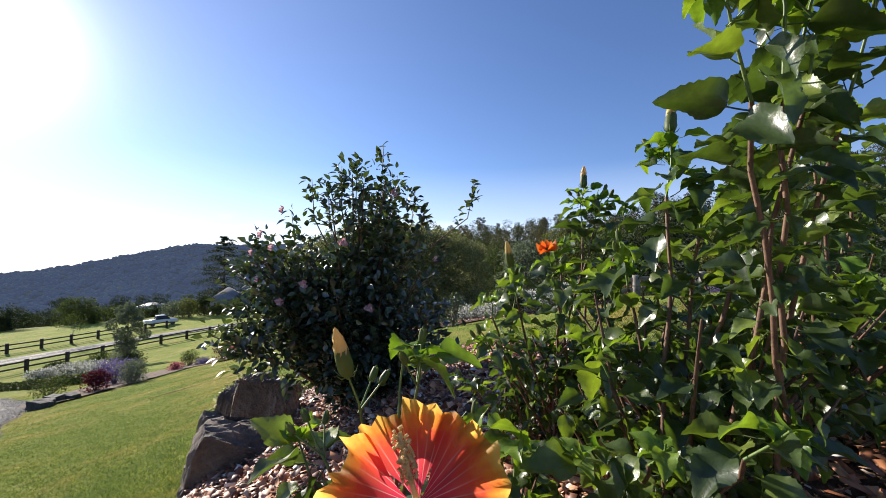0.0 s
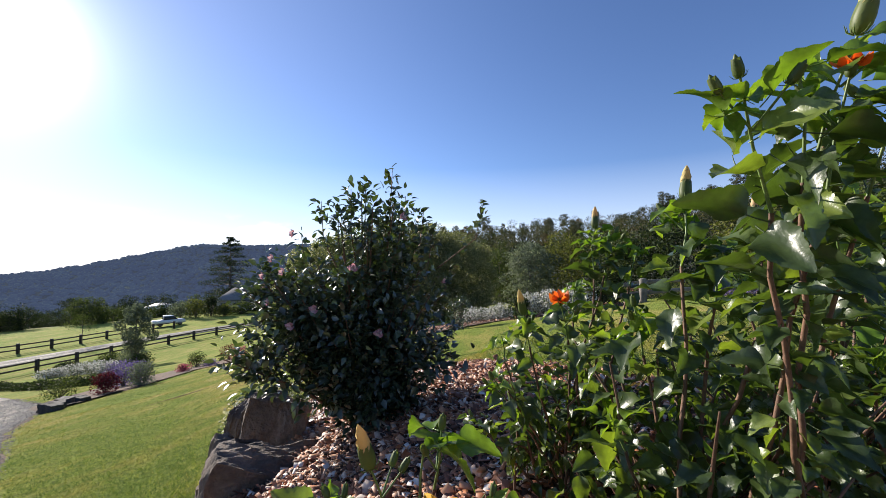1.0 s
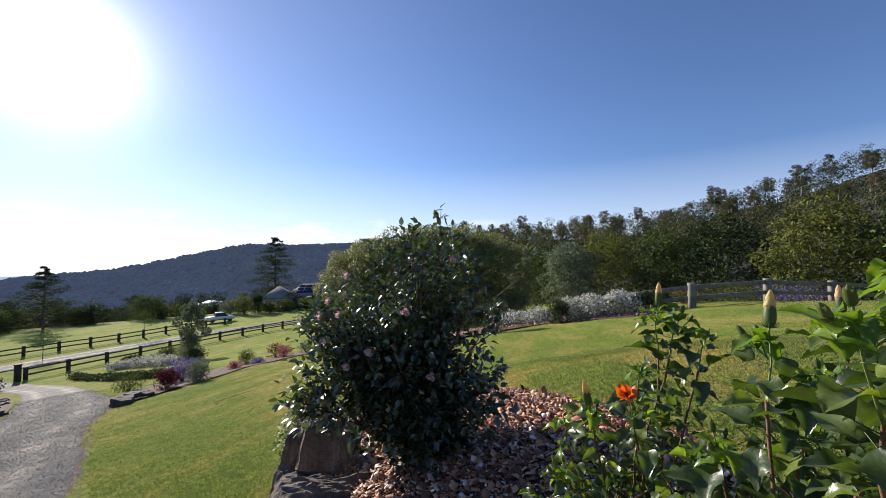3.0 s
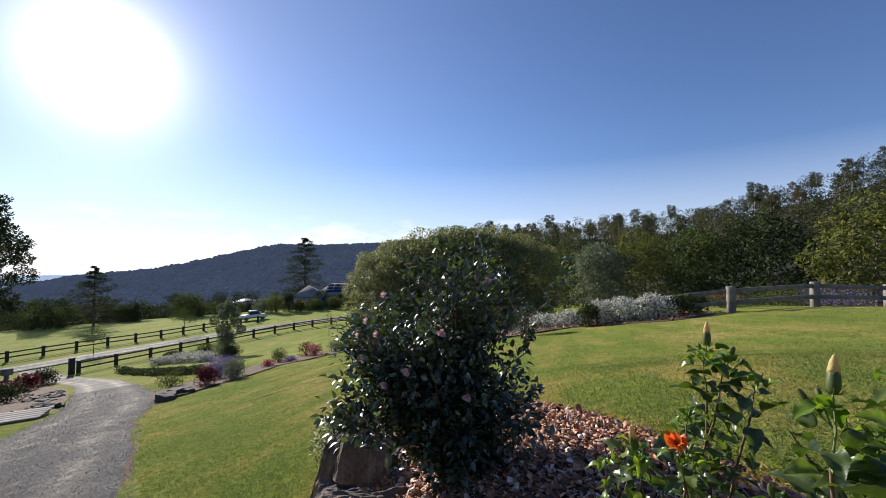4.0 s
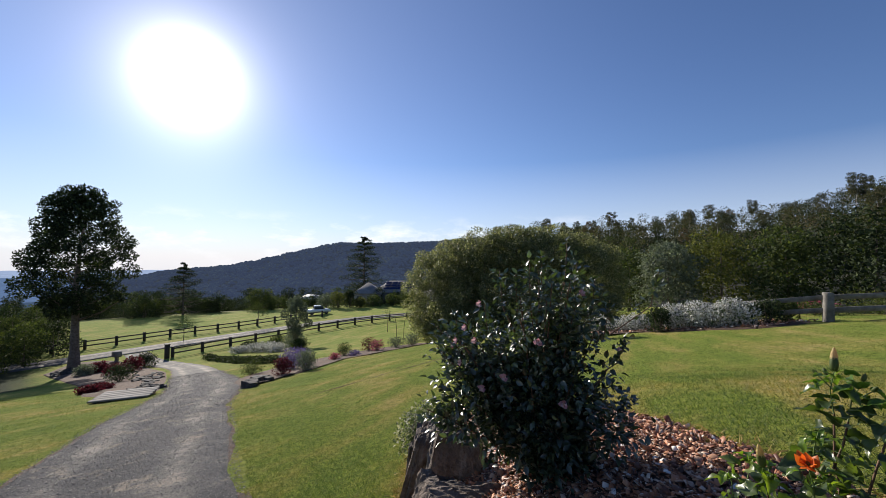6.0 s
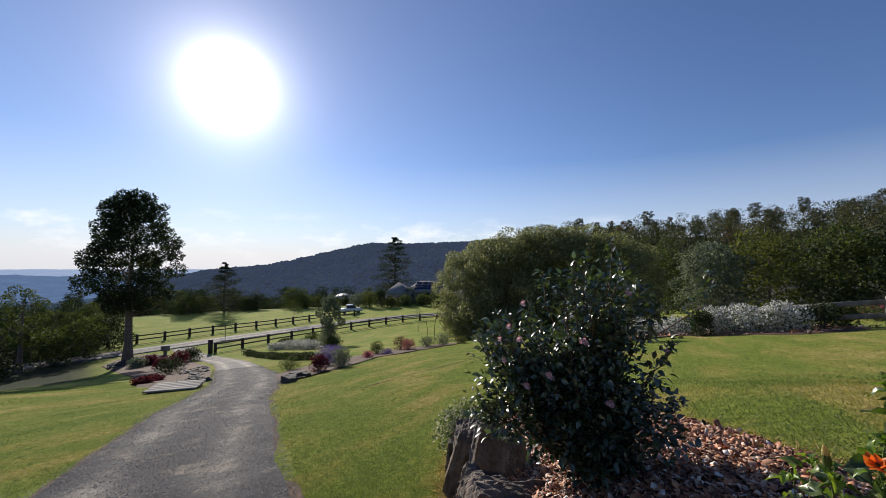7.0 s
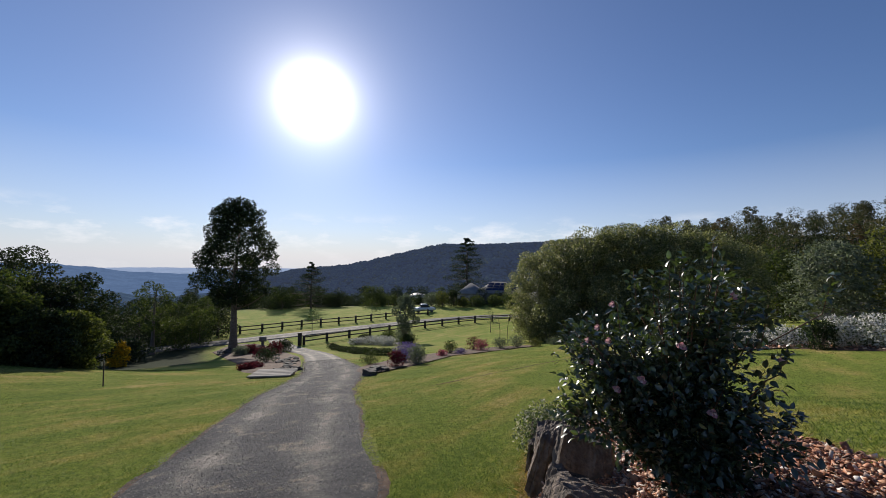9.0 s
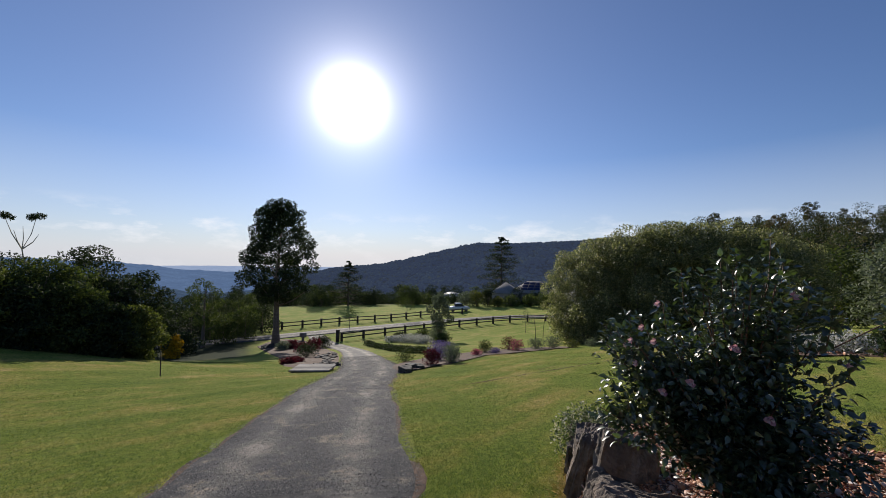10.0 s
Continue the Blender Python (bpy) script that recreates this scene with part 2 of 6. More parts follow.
STEM = surface("woody stem", ((0.3, (0.09, 0.045, 0.028)), (0.7, (0.2, 0.11, 0.065))), 30, 0.7, 160, 0.6, 0.002)
SHOOT = surface("green shoot", ((0.3, (0.08, 0.14, 0.03)), (0.7, (0.15, 0.21, 0.05))), 30, 0.5, 160, 0.3, 0.001)
DARKWOOD = surface("dark stained timber", ((0.3, (0.025, 0.02, 0.017)), (0.7, (0.07, 0.055, 0.045))), 3, 0.8, 30, 0.5, 0.01)
GREYWOOD = surface("weathered grey timber", ((0.3, (0.1, 0.092, 0.08)), (0.7, (0.24, 0.22, 0.19))), 4, 0.85, 50, 0.7, 0.01)
HIB_LEAF = foliage("hibiscus leaf", ((0.0, (0.036, 0.06, 0.02)), (0.6, (0.064, 0.1, 0.03)), (0.86, (0.115, 0.16, 0.038)), (1.0, (0.18, 0.235, 0.045))), 0.35, 0.38, (1.8, 1.9, 0.5), 0.7, True, 0.2)
HIB_YOUNG = foliage("young hibiscus leaf", ((0.0, (0.08, 0.16, 0.022)), (1.0, (0.19, 0.28, 0.04))), 0.32, 0.45, (1.6, 1.6, 0.5), 0.5, True, 0.12)
CAM_LEAF = foliage("camellia leaf", ((0.0, (0.024, 0.04, 0.022)), (0.7, (0.05, 0.072, 0.036)), (1.0, (0.095, 0.13, 0.056))), 0.35, 0.2, (1.5, 1.7, 0.5), 1.0)
CAM_PART = foliage("camellia outer leaf", ((0.0, (0.026, 0.043, 0.022)), (0.7, (0.054, 0.077, 0.038)), (1.0, (0.1, 0.138, 0.058))), 0.35, 0.2, (1.5, 1.7, 0.5), 1.0, True)
for m in (CAM_LEAF, CAM_PART):                              # waxy skin
    wax = m.node_tree.nodes["Principled BSDF"]
    wax.inputs["Coat Weight"].default_value, wax.inputs["Coat Roughness"].default_value = 0.35, 0.25
PETAL_PINK = foliage("pink petal", ((0.0, (0.36, 0.1, 0.16)), (0.5, (0.48, 0.26, 0.3)), (1.0, (0.62, 0.5, 0.5))), 0.6, 0.4, (1.1, 0.9, 0.9))
BUD_GREEN = foliage("bud sepal", ((0.0, (0.09, 0.13, 0.035)), (1.0, (0.15, 0.19, 0.06))), 0.5, 0.35, (1.5, 1.5, 0.6), 0.4, True)
BUD_CREAM = foliage("furled petal", ((0.0, (0.55, 0.5, 0.2)), (0.6, (0.66, 0.54, 0.26)), (1.0, (0.68, 0.48, 0.3))), 0.6, 0.4, (1.2, 1.0, 0.7), 0.3, True, 0.4)
FLOWER_ORANGE = foliage("orange petal", ((0.0, (0.75, 0.13, 0.02)), (1.0, (0.82, 0.24, 0.03))), 0.5, 0.5, (1.2, 0.9, 0.6))
TREE_DARK = foliage("dark tree leaf", ((0.0, (0.018, 0.028, 0.016)), (0.7, (0.036, 0.052, 0.025)), (1.0, (0.068, 0.09, 0.038))), 0.75, 0.18, spec=0.12)
TREE_MID = foliage("green tree leaf", ((0.0, (0.036, 0.055, 0.024)), (0.6, (0.068, 0.09, 0.036)), (1.0, (0.115, 0.135, 0.05))), 0.75, 0.28, spec=0.12)
TREE_OLIVE = foliage("olive tree leaf", ((0.0, (0.05, 0.065, 0.022)), (0.6, (0.1, 0.12, 0.04)), (1.0, (0.18, 0.19, 0.07))), 0.75, 0.3, spec=0.12)
LILLY = foliage("lilly-pilly leaf", ((0.0, (0.075, 0.093, 0.046)), (0.5, (0.145, 0.168, 0.083)), (0.82, (0.24, 0.255, 0.138)), (1.0, (0.4, 0.39, 0.26))), 0.45, 0.44, (1.4, 1.38, 0.75), 0.35)
TREE_GUM = foliage("gum leaf", ((0.0, (0.034, 0.044, 0.03)), (0.5, (0.064, 0.073, 0.042)), (0.8, (0.105, 0.098, 0.06)), (1.0, (0.16, 0.12, 0.08))), 0.75, 0.25, spec=0.12)
TREE_BROWN = foliage("russet gum leaf", ((0.0, (0.06, 0.05, 0.035)), (0.6, (0.13, 0.09, 0.055)), (1.0, (0.2, 0.13, 0.08))), 0.75, 0.25, spec=0.12)
TREE_GREY = foliage("grey-green leaf", ((0.0, (0.09, 0.11, 0.08)), (1.0, (0.22, 0.25, 0.17))), 0.75, 0.25, (1.2, 1.3, 0.9), spec=0.12)
TREE_YELLOW = foliage("yellow-green leaf", ((0.0, (0.065, 0.08, 0.028)), (0.7, (0.115, 0.125, 0.045)), (1.0, (0.19, 0.18, 0.065))), 0.75, 0.3, spec=0.12)
FL_WHITE = foliage("white blossom", ((0.0, (0.06, 0.09, 0.04)), (0.3, (0.12, 0.16, 0.07)), (0.42, (0.6, 0.59, 0.54)), (1.0, (0.84, 0.83, 0.8))), 0.75, 0.3, (1, 1, 1), 0.12)
FL_RED = foliage("red leaf", ((0.0, (0.04, 0.014, 0.014)), (0.6, (0.12, 0.02, 0.026)), (1.0, (0.24, 0.035, 0.055))), 0.75, 0.2, (1.2, 0.8, 0.8), 0.12)
FL_PINK = foliage("pink blossom", ((0.0, (0.08, 0.09, 0.04)), (0.45, (0.32, 0.08, 0.12)), (1.0, (0.6, 0.2, 0.27))), 0.75, 0.35, (1.2, 0.8, 0.9), 0.12)
FL_PURPLE = foliage("purple blossom", ((0.0, (0.06, 0.08, 0.06)), (0.4, (0.14, 0.11, 0.26)), (1.0, (0.25, 0.19, 0.45))), 0.75, 0.3, (1.1, 1, 1.2), 0.12)
FL_YELLOW = foliage("yellow blossom", ((0.0, (0.1, 0.12, 0.02)), (0.4, (0.45, 0.3, 0.02)), (1.0, (0.7, 0.45, 0.03))), 0.75, 0.35, (1.2, 1, 0.6), 0.12)
GRASS = grass_material()
WOODS = foliage("far wood canopy", ((0.0, (0.015, 0.025, 0.015)), (0.6, (0.03, 0.045, 0.024)), (1.0, (0.06, 0.075, 0.035))), 0.7, 0.2)
CARPAINT = surface("white car paint", ((0.3, (0.72, 0.74, 0.76)), (0.7, (0.8, 0.81, 0.82))), 1, 0.25, 80, 0.05, 0.001, fine_mix=0.1)
GLASS_DARK = surface("dark car glass", ((0.3, (0.02, 0.025, 0.03)), (0.7, (0.04, 0.045, 0.05))), 1, 0.08, 50, 0.02, 0.001, fine_mix=0.1)
TYRE = surface("tyre rubber", ((0.3, (0.015, 0.015, 0.015)), (0.7, (0.03, 0.03, 0.03))), 5, 0.8, 60, 0.3, 0.005)
ROOFTIN = surface("grey metal roof", ((0.3, (0.2, 0.19, 0.18)), (0.7, (0.3, 0.285, 0.265))), 0.5, 0.85, 8, 0.3, 0.02, 0.0, spec=0.15)
ROOFPALE = surface("pale metal roof", ((0.3, (0.62, 0.6, 0.56)), (0.7, (0.75, 0.73, 0.7))), 0.5, 0.5, 8, 0.3, 0.02)
SOLAR = surface("solar panel", ((0.3, (0.015, 0.025, 0.07)), (0.7, (0.03, 0.045, 0.11))), 0.8, 0.55, 20, 0.1, 0.01, spec=0.15)
HOUSEWALL = surface("weatherboard wall", ((0.3, (0.3, 0.28, 0.25)), (0.7, (0.45, 0.42, 0.38))), 0.6, 0.8, 10, 0.3, 0.02)
CONCRETE = surface("weathered planks", ((0.3, (0.15, 0.14, 0.125)), (0.7, (0.28, 0.265, 0.24))), 1.5, 0.9, 30, 0.6, 0.01)
# last two arguments: tint and strength of the haze painted in as glow
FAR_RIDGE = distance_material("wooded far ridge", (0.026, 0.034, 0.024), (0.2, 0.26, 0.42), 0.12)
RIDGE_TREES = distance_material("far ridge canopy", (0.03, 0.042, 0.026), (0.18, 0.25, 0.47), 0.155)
NEAR_SPUR = distance_material("wooded spur with haze glow", (0.035, 0.05, 0.05), (0.16, 0.28, 0.55), 0.19)
FAR_RANGE = distance_material("far range with haze glow", (0.03, 0.045, 0.06), (0.22, 0.36, 0.66), 0.34)
PALE_RANGE = distance_material("farthest range with haze glow", (0.05, 0.06, 0.08), (0.4, 0.52, 0.75), 0.6)
VARIEGATED = foliage("variegated leaf", ((0.0, (0.06, 0.1, 0.035)), (0.5, (0.14, 0.18, 0.075)), (0.75, (0.4, 0.4, 0.28)), (1.0, (0.62, 0.6, 0.48))), 0.6, 0.3, (1.2, 1.2, 0.8), 0.25)


# ---- geometry helpers ----
class Build:
    """Gathers vertices and faces, then makes one mesh."""
    def __init__(self):
        self.v, self.f, self.n = [], [], 0

    def add(self, v, f):
        v = np.asarray(v, dtype=np.float64).reshape(-1, 3)
        self.v.append(v)
        self.f.append(np.asarray(f, dtype=np.int64) + self.n)
        self.n += len(v)
        return self

    def mesh(self, name, material, smooth=False):
        me = bpy.data.meshes.new(name)
        v = np.concatenate(self.v)
        me.vertices.add(len(v)); me.vertices.foreach_set("co", v.astype(np.float32).ravel())
        loops = np.concatenate([f.ravel() for f in self.f])
        sizes = np.concatenate([np.full(len(f), f.shape[1]) for f in self.f])
        starts = np.concatenate([[0], np.cumsum(sizes)[:-1]])
        me.loops.add(len(loops)); me.loops.foreach_set("vertex_index", loops.astype(np.int32))
        me.polygons.add(len(sizes)); me.polygons.foreach_set("loop_start", starts.astype(np.int32))
        if smooth:
            me.polygons.foreach_set("use_smooth", np.ones(len(sizes), dtype=bool))
        me.update(calc_edges=True)
        me.validate()
        me.materials.append(material)
        return me


def thing(name, x, y, z, label, category, group="", kind=""):
    ob = new(name)
    ob.location = (x, y, z)
    return tagged(ob, label, category, group, kind)


def part(name, b, material, parent=None, label="", smooth=False, m=None):
    me = b if isinstance(b, bpy.types.Mesh) else b.mesh(name, material, smooth)
    ob = new(name, me)
    if parent is not None:
        ob.parent = parent
    if m is not None:
        ob.matrix_basis = m
    if label:
        ob["label"] = label
    return ob


def tube(b, pts, radii, sides=6):
    pts = np.asarray(pts, float)
    n = len(pts)
    t = np.gradient(pts, axis=0)
    t /= np.linalg.norm(t, axis=1, keepdims=True) + 1e-9
    ref = np.where(np.abs(t[:, 2:3]) > 0.9, np.array([[1.0, 0, 0]]), np.array([[0, 0, 1.0]]))
    u = np.cross(t, ref); u /= np.linalg.norm(u, axis=1, keepdims=True) + 1e-9
    w = np.cross(t, u)
    a = np.linspace(0, 2 * np.pi, sides, endpoint=False)
    r = np.broadcast_to(np.asarray(radii, float), (n,))
    v = pts[:, None] + r[:, None, None] * (np.cos(a)[None, :, None] * u[:, None] + np.sin(a)[None, :, None] * w[:, None])
    i, j = np.meshgrid(np.arange(n - 1), np.arange(sides), indexing="ij")
    k = (j + 1) % sides
    f = np.stack([i * sides + j, i * sides + k, (i + 1) * sides + k, (i + 1) * sides + j], -1).reshape(-1, 4)
    b.add(v.reshape(-1, 3), f)
    b.add([pts[-1] + t[-1] * r[-1] * 0.6, *v[-1]], [[0, 1 + q, 1 + (q + 1) % sides] for q in range(sides)])
    return b


def box(b, size, at=(0, 0, 0), bevel=0.0, turn=None):
    """A block with chamfered upright and level edges."""
    sx, sy, sz = (s / 2 for s in size)
    c = min(bevel, sx * 0.9, sy * 0.9, sz * 0.9)
    rings = [(-sz, c), (-sz + c, 0), (sz - c, 0), (sz, c)] if c > 0 else [(-sz, 0), (sz, 0)]
    v = []
    for z, inset in rings:
        x, y = sx - inset, sy - inset
        v += [(-x, -y, z), (x, -y, z), (x, y, z), (-x, y, z)]
    v = np.array(v)
    if turn is not None:
        v = v @ np.array(Euler(turn).to_matrix()).T
    f = [[3, 2, 1, 0]]
    for q in range(len(rings) - 1):
        f += [[q * 4 + i, q * 4 + (i + 1) % 4, q * 4 + 4 + (i + 1) % 4, q * 4 + 4 + i] for i in range(4)]
    e = (len(rings) - 1) * 4
    f.append([e, e + 1, e + 2, e + 3])
    return b.add(v + np.asarray(at), f)


def oval_leaf(width=0.42, fold=0.12, droop=0.18, rows=4):
    """A folded oval leaf along +y, one unit long."""
    ys = np.linspace(0, 1, rows + 1)
    v, f = [], []
    for y in ys:
        w = width * 0.5 * math.sin(math.pi * min(1, max(0.0, y ** 0.8))) if 0 < y < 1 else 0
        z = -droop * y * y
        v += [(-w, y, z + fold * w * 2), (0, y, z), (w, y, z + fold * w * 2)]
    for i in range(rows):
        q = i * 3
        f += [[q, q + 1, q + 4, q + 3], [q + 1, q + 2, q + 5, q + 4]]
    return np.array(v), np.array(f)


def quad_leaf(width=0.5, bend=0.15):
    return np.array([(0, 0, 0), (width / 2, 0.5, bend), (0, 1, 0), (-width / 2, 0.5, bend)]), np.array([[0, 1, 2, 3]])


def scatter_leaves(b, template, at, along, size, rng, face=None):
    """Lays a leaf at each point, pointing along a given way, with a random roll."""
    tv, tf = template
    n = len(at)
    y = along / (np.linalg.norm(along, axis=1, keepdims=True) + 1e-9)
    h = rng.normal(size=(n, 3)) * 0.5 + (np.array([0, 0, 1.0]) if face is None else face)
    x = np.cross(y, h); x /= np.linalg.norm(x, axis=1, keepdims=True) + 1e-9
    z = np.cross(x, y)
    s = np.broadcast_to(size, (n,))[:, None, None]
    v = at[:, None] + s * (tv[None, :, 0:1] * x[:, None] + tv[None, :, 1:2] * y[:, None] + tv[None, :, 2:3] * z[:, None])
    f = (tf[None] + (np.arange(n) * len(tv))[:, None, None]).reshape(-1, tf.shape[1])
    return b.add(v.reshape(-1, 3), f)


def shell_points(rng, n, centre, radii, inner=0.55):
    d = rng.normal(size=(n, 3)); d /= np.linalg.norm(d, axis=1, keepdims=True)
    r = (inner + (1 - inner) * rng.random(n) ** 0.5)[:, None]
    return np.asarray(centre) + d * r * np.asarray(radii), d


FAR_LEAF = quad_leaf()


def crown(b, rng, clumps, leaves, size, leaf=FAR_LEAF, outward=0.8):
    """A crown: leaves over the shells of many clumps (centre, radii)."""
    share = np.array([c[1][0] * c[1][2] + c[1][0] * c[1][1] for c in clumps])
    share = share / share.sum()
    for (c, r), s in zip(clumps, share):
        k = max(4, int(leaves * s))
        at, d = shell_points(rng, k, c, r)
        way = d * outward * 0.4 + rng.normal(size=(k, 3)) * 0.7
        scatter_leaves(b, leaf, at, way, size * (0.6 + 0.8 * rng.random(k)), rng, d + np.array([0, 0, 0.35]))
    return b


def smooth_max(a, b, k):
    h = max(k - abs(a - b), 0) / k
    return max(a, b) + h * h * k / 4


def wall_x(y):
    """Where the stone edge of the raised bed runs."""
    return -0.73 - 0.31 * y


def ground_z(x, y):
    """The lie of the land: a slope to the lane, a rise on the far lawn, the raised bed, then the valley."""
    z = 0.1 - 0.17 * smooth_max(-x, -8.5, 3.0) - 0.105 * y
    z += 2.3 * math.exp(-((x + 24) ** 2 + (y + 4) ** 2) / 81)
    step = 1 / (1 + math.exp(-max(-60, min(60, (x - wall_x(y) - 0.12) / 0.05))))
    z += 0.65 * math.exp(-((x - 1.5) / 3) ** 2 - ((y - 2.5) / 3.5) ** 2) * step
    z = smooth_max(z, -9.5 + 0.035 * max(-30, min(25, x + 45)), 1.6)
    r = math.hypot(x, y)
    if r > 92:
        z -= 0.2 * (r - 92) * min(1, (r - 92) / 60)
    return max(z, -150)


def at_bearing(left, dist):
    """Plan position: degrees left of +y, metres from the viewpoint."""
    return -0.35 - dist * math.sin(radians(left)), -0.45 + dist * math.cos(radians(left))


# ---- ground, roads ----
def ground():
    b = Build()
    radii = [0.0] + list(np.geomspace(0.25, 4600, 175))
    turns = 300
    v, f = [(-0.3, 1.0, ground_z(-0.3, 1.0))], []
    for r in radii[1:]:
        for a in range(turns):
            x, y = -0.3 + r * math.cos(2 * math.pi * a / turns), 1.0 + r * math.sin(2 * math.pi * a / turns)
            bump_z = 0.03 * noise.noise((x * 0.9, y * 0.9, 0)) if 2 < r < 60 else 0
            v.append((x, y, ground_z(x, y) + bump_z * min(1, abs(r - 2))))
    tri = [[0, 1 + a, 1 + (a + 1) % turns] for a in range(turns)]
    quad = []
    for i in range(len(radii) - 2):
        o = 1 + i * turns
        quad += [[o + a, o + turns + a, o + turns + (a + 1) % turns, o + (a + 1) % turns] for a in range(turns)]
    b.add(v, tri)
    b.f.append(np.array(quad))
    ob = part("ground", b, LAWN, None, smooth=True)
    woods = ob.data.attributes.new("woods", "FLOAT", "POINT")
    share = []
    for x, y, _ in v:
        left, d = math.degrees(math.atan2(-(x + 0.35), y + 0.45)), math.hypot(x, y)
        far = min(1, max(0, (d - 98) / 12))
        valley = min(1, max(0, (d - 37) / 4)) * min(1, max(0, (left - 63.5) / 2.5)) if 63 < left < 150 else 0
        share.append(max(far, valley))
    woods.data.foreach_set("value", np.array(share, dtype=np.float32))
    return tagged(ob, "sloping mown lawn, green with dry yellow patches", "ground", kind="structure")


def spline(pts, step):
    """A smooth line through plan points."""
    pts = [Vector(p) for p in pts]
    out = []
    for i in range(len(pts) - 1):
        p0, p1, p2, p3 = pts[max(0, i - 1)], pts[i], pts[i + 1], pts[min(len(pts) - 1, i + 2)]
        n = max(2, int((p2 - p1).length / step))
        for k in range(n):
            t = k / n
            out.append(0.5 * ((2 * p1) + (p2 - p0) * t + (2 * p0 - 5 * p1 + 4 * p2 - p3) * t * t + (3 * p1 - p0 - 3 * p2 + p3) * t ** 3))
    out.append(pts[-1])
    return out


def strip(name, line, width, material, lift, label, cols=20, wobble=0.08, step=0.25):
    """A road laid on the ground, with uneven edges that fall into the grass."""
    pts = spline(line, step)
    rows = []
    for i, p in enumerate(pts):
        d = (pts[min(i + 1, len(pts) - 1)] - pts[max(i - 1, 0)]).normalized()
        s = Vector((d.y, -d.x))
        w = width(i / len(pts)) if callable(width) else width
        row = []
        for c in range(cols + 1):
            u = c / cols * 2 - 1
            edge = abs(u) > 0.99
            q = p + s * (u * w / 2 + (wobble * noise.noise((p.x * 1.3, p.y * 1.3, u * 5)) if abs(u) > 0.7 else 0))
            crown_z = 0.011 * w * (1 - u * u)
            row.append((q.x, q.y, ground_z(q.x, q.y) + (lift + crown_z if not edge else -0.02 - 0.015 * w)))
        rows += row
    n = cols + 1
    f = [[i * n + c, i * n + c + 1, (i + 1) * n + c + 1, (i + 1) * n + c] for i in range(len(pts) - 1) for c in range(cols)]
    ob = part(name, Build().add(rows, f), material, None, smooth=True)
    track = ob.data.attributes.new("track", "FLOAT", "POINT")
    across = np.tile(np.abs(np.linspace(-1, 1, n)), len(pts))
    track.data.foreach_set("value", np.exp(-((across - 0.5) / 0.2) ** 2).astype(np.float32) + 0.8 * (across > 0.95))
    return tagged(ob, label, "road", kind="structure")


ground()
DRIVE = [(-2.0, -12), (-2.0, -4), (-2.2, -1.2), (-2.75, 0.2), (-3.6, 1.25), (-5.5, 2.95), (-7.6, 4.9), (-8.75, 5.9), (-10.5, 7.9), (-13, 10.4),
         (-17, 13.5), (-24, 18.8), (-31.4, 24.0), (-37, 26.6), (-42, 28.2), (-48, 31)]
LANE = [(-60, 10), (-54, 22), (-50.5, 31), (-47.5, 39), (-43.8, 48), (-39.8, 57), (-33, 66), (-22, 73), (-8, 78)]
strip("verge", DRIVE, lambda s: 2.9 - 0.3 * min(1, s * 3), SOIL, 0.004, "bare brown earth verge along the driveway", wobble=0.16)
strip("driveway", DRIVE, lambda s: 2.75 - 0.3 * min(1, s * 3), ASPHALT, 0.025, "grey chip-seal driveway with worn pale wheel tracks")
strip("lane", LANE, 4.0, ASPHALT, 0.07, "grey sealed lane between dark timber fences", step=1.0, wobble=0.15)

strip("lawn_rut", [(-6.1, 7.6), (-5.95, 8.6), (-5.4, 11.2), (-4.7, 14.1), (-4.3, 15.6)], 0.07, DIRT, 0.006, "narrow bare rut worn across the sloping lawn", cols=6, wobble=0.06)
strip("lawn_rut", [(-5.55, 9.1), (-5.75, 10.6), (-5.8, 13.1)], 0.05, DIRT, 0.006, "short bare rut worn across the sloping lawn", cols=6, wobble=0.06)


# ---- garden bed with stones ----
BED = [(-1.22, 1.75), (-0.98, 0.9), (-0.72, 0.0), (-0.3, -1.4), (1.1, -1.4), (1.08, 0.2), (0.88, 0.95), (0.66, 1.52), (0.46, 2.0), (-0.06, 3.1), (-0.65, 3.85), (-1.5, 4.2), (-1.82, 3.8), (-1.55, 2.8)]


def inside(p, poly):
    hit = False
    for i in range(len(poly)):
        (x1, y1), (x2, y2) = poly[i - 1], poly[i]
        if (y1 > p[1]) != (y2 > p[1]) and p[0] < (x2 - x1) * (p[1] - y1) / (y2 - y1) + x1:
            hit = not hit
    return hit


def bed_surface(name, poly, label, step, lift, material=SOIL):
    """A raked bed: a fine sheet within an outline, dipping at its edge."""
    line = spline([*poly, poly[0]], step)[:-1]
    b, c = Build(), Vector((sum(p[0] for p in poly) / len(poly), sum(p[1] for p in poly) / len(poly)))
    rings, v = 14, []
    for k in range(1, rings + 1):
        for p in line:
            q = c + (p - c) * (k / rings)
            h = lift if k < rings else -0.05
            v.append((q.x, q.y, ground_z(q.x, q.y) + h + 0.018 * noise.noise((q.x * 6, q.y * 6, 3))))
    n = len(line)
    b.add([(c.x, c.y, ground_z(c.x, c.y) + lift), *v], [[0, 1 + i, 1 + (i + 1) % n] for i in range(n)])
    b.f.append(np.array([[1 + (k - 1) * n + i, 1 + k * n + i, 1 + k * n + (i + 1) % n, 1 + (k - 1) * n + (i + 1) % n]
                         for k in range(1, rings) for i in range(n)]))
    return tagged(part(name, b, material, None, smooth=True), label, "garden bed", kind="structure")


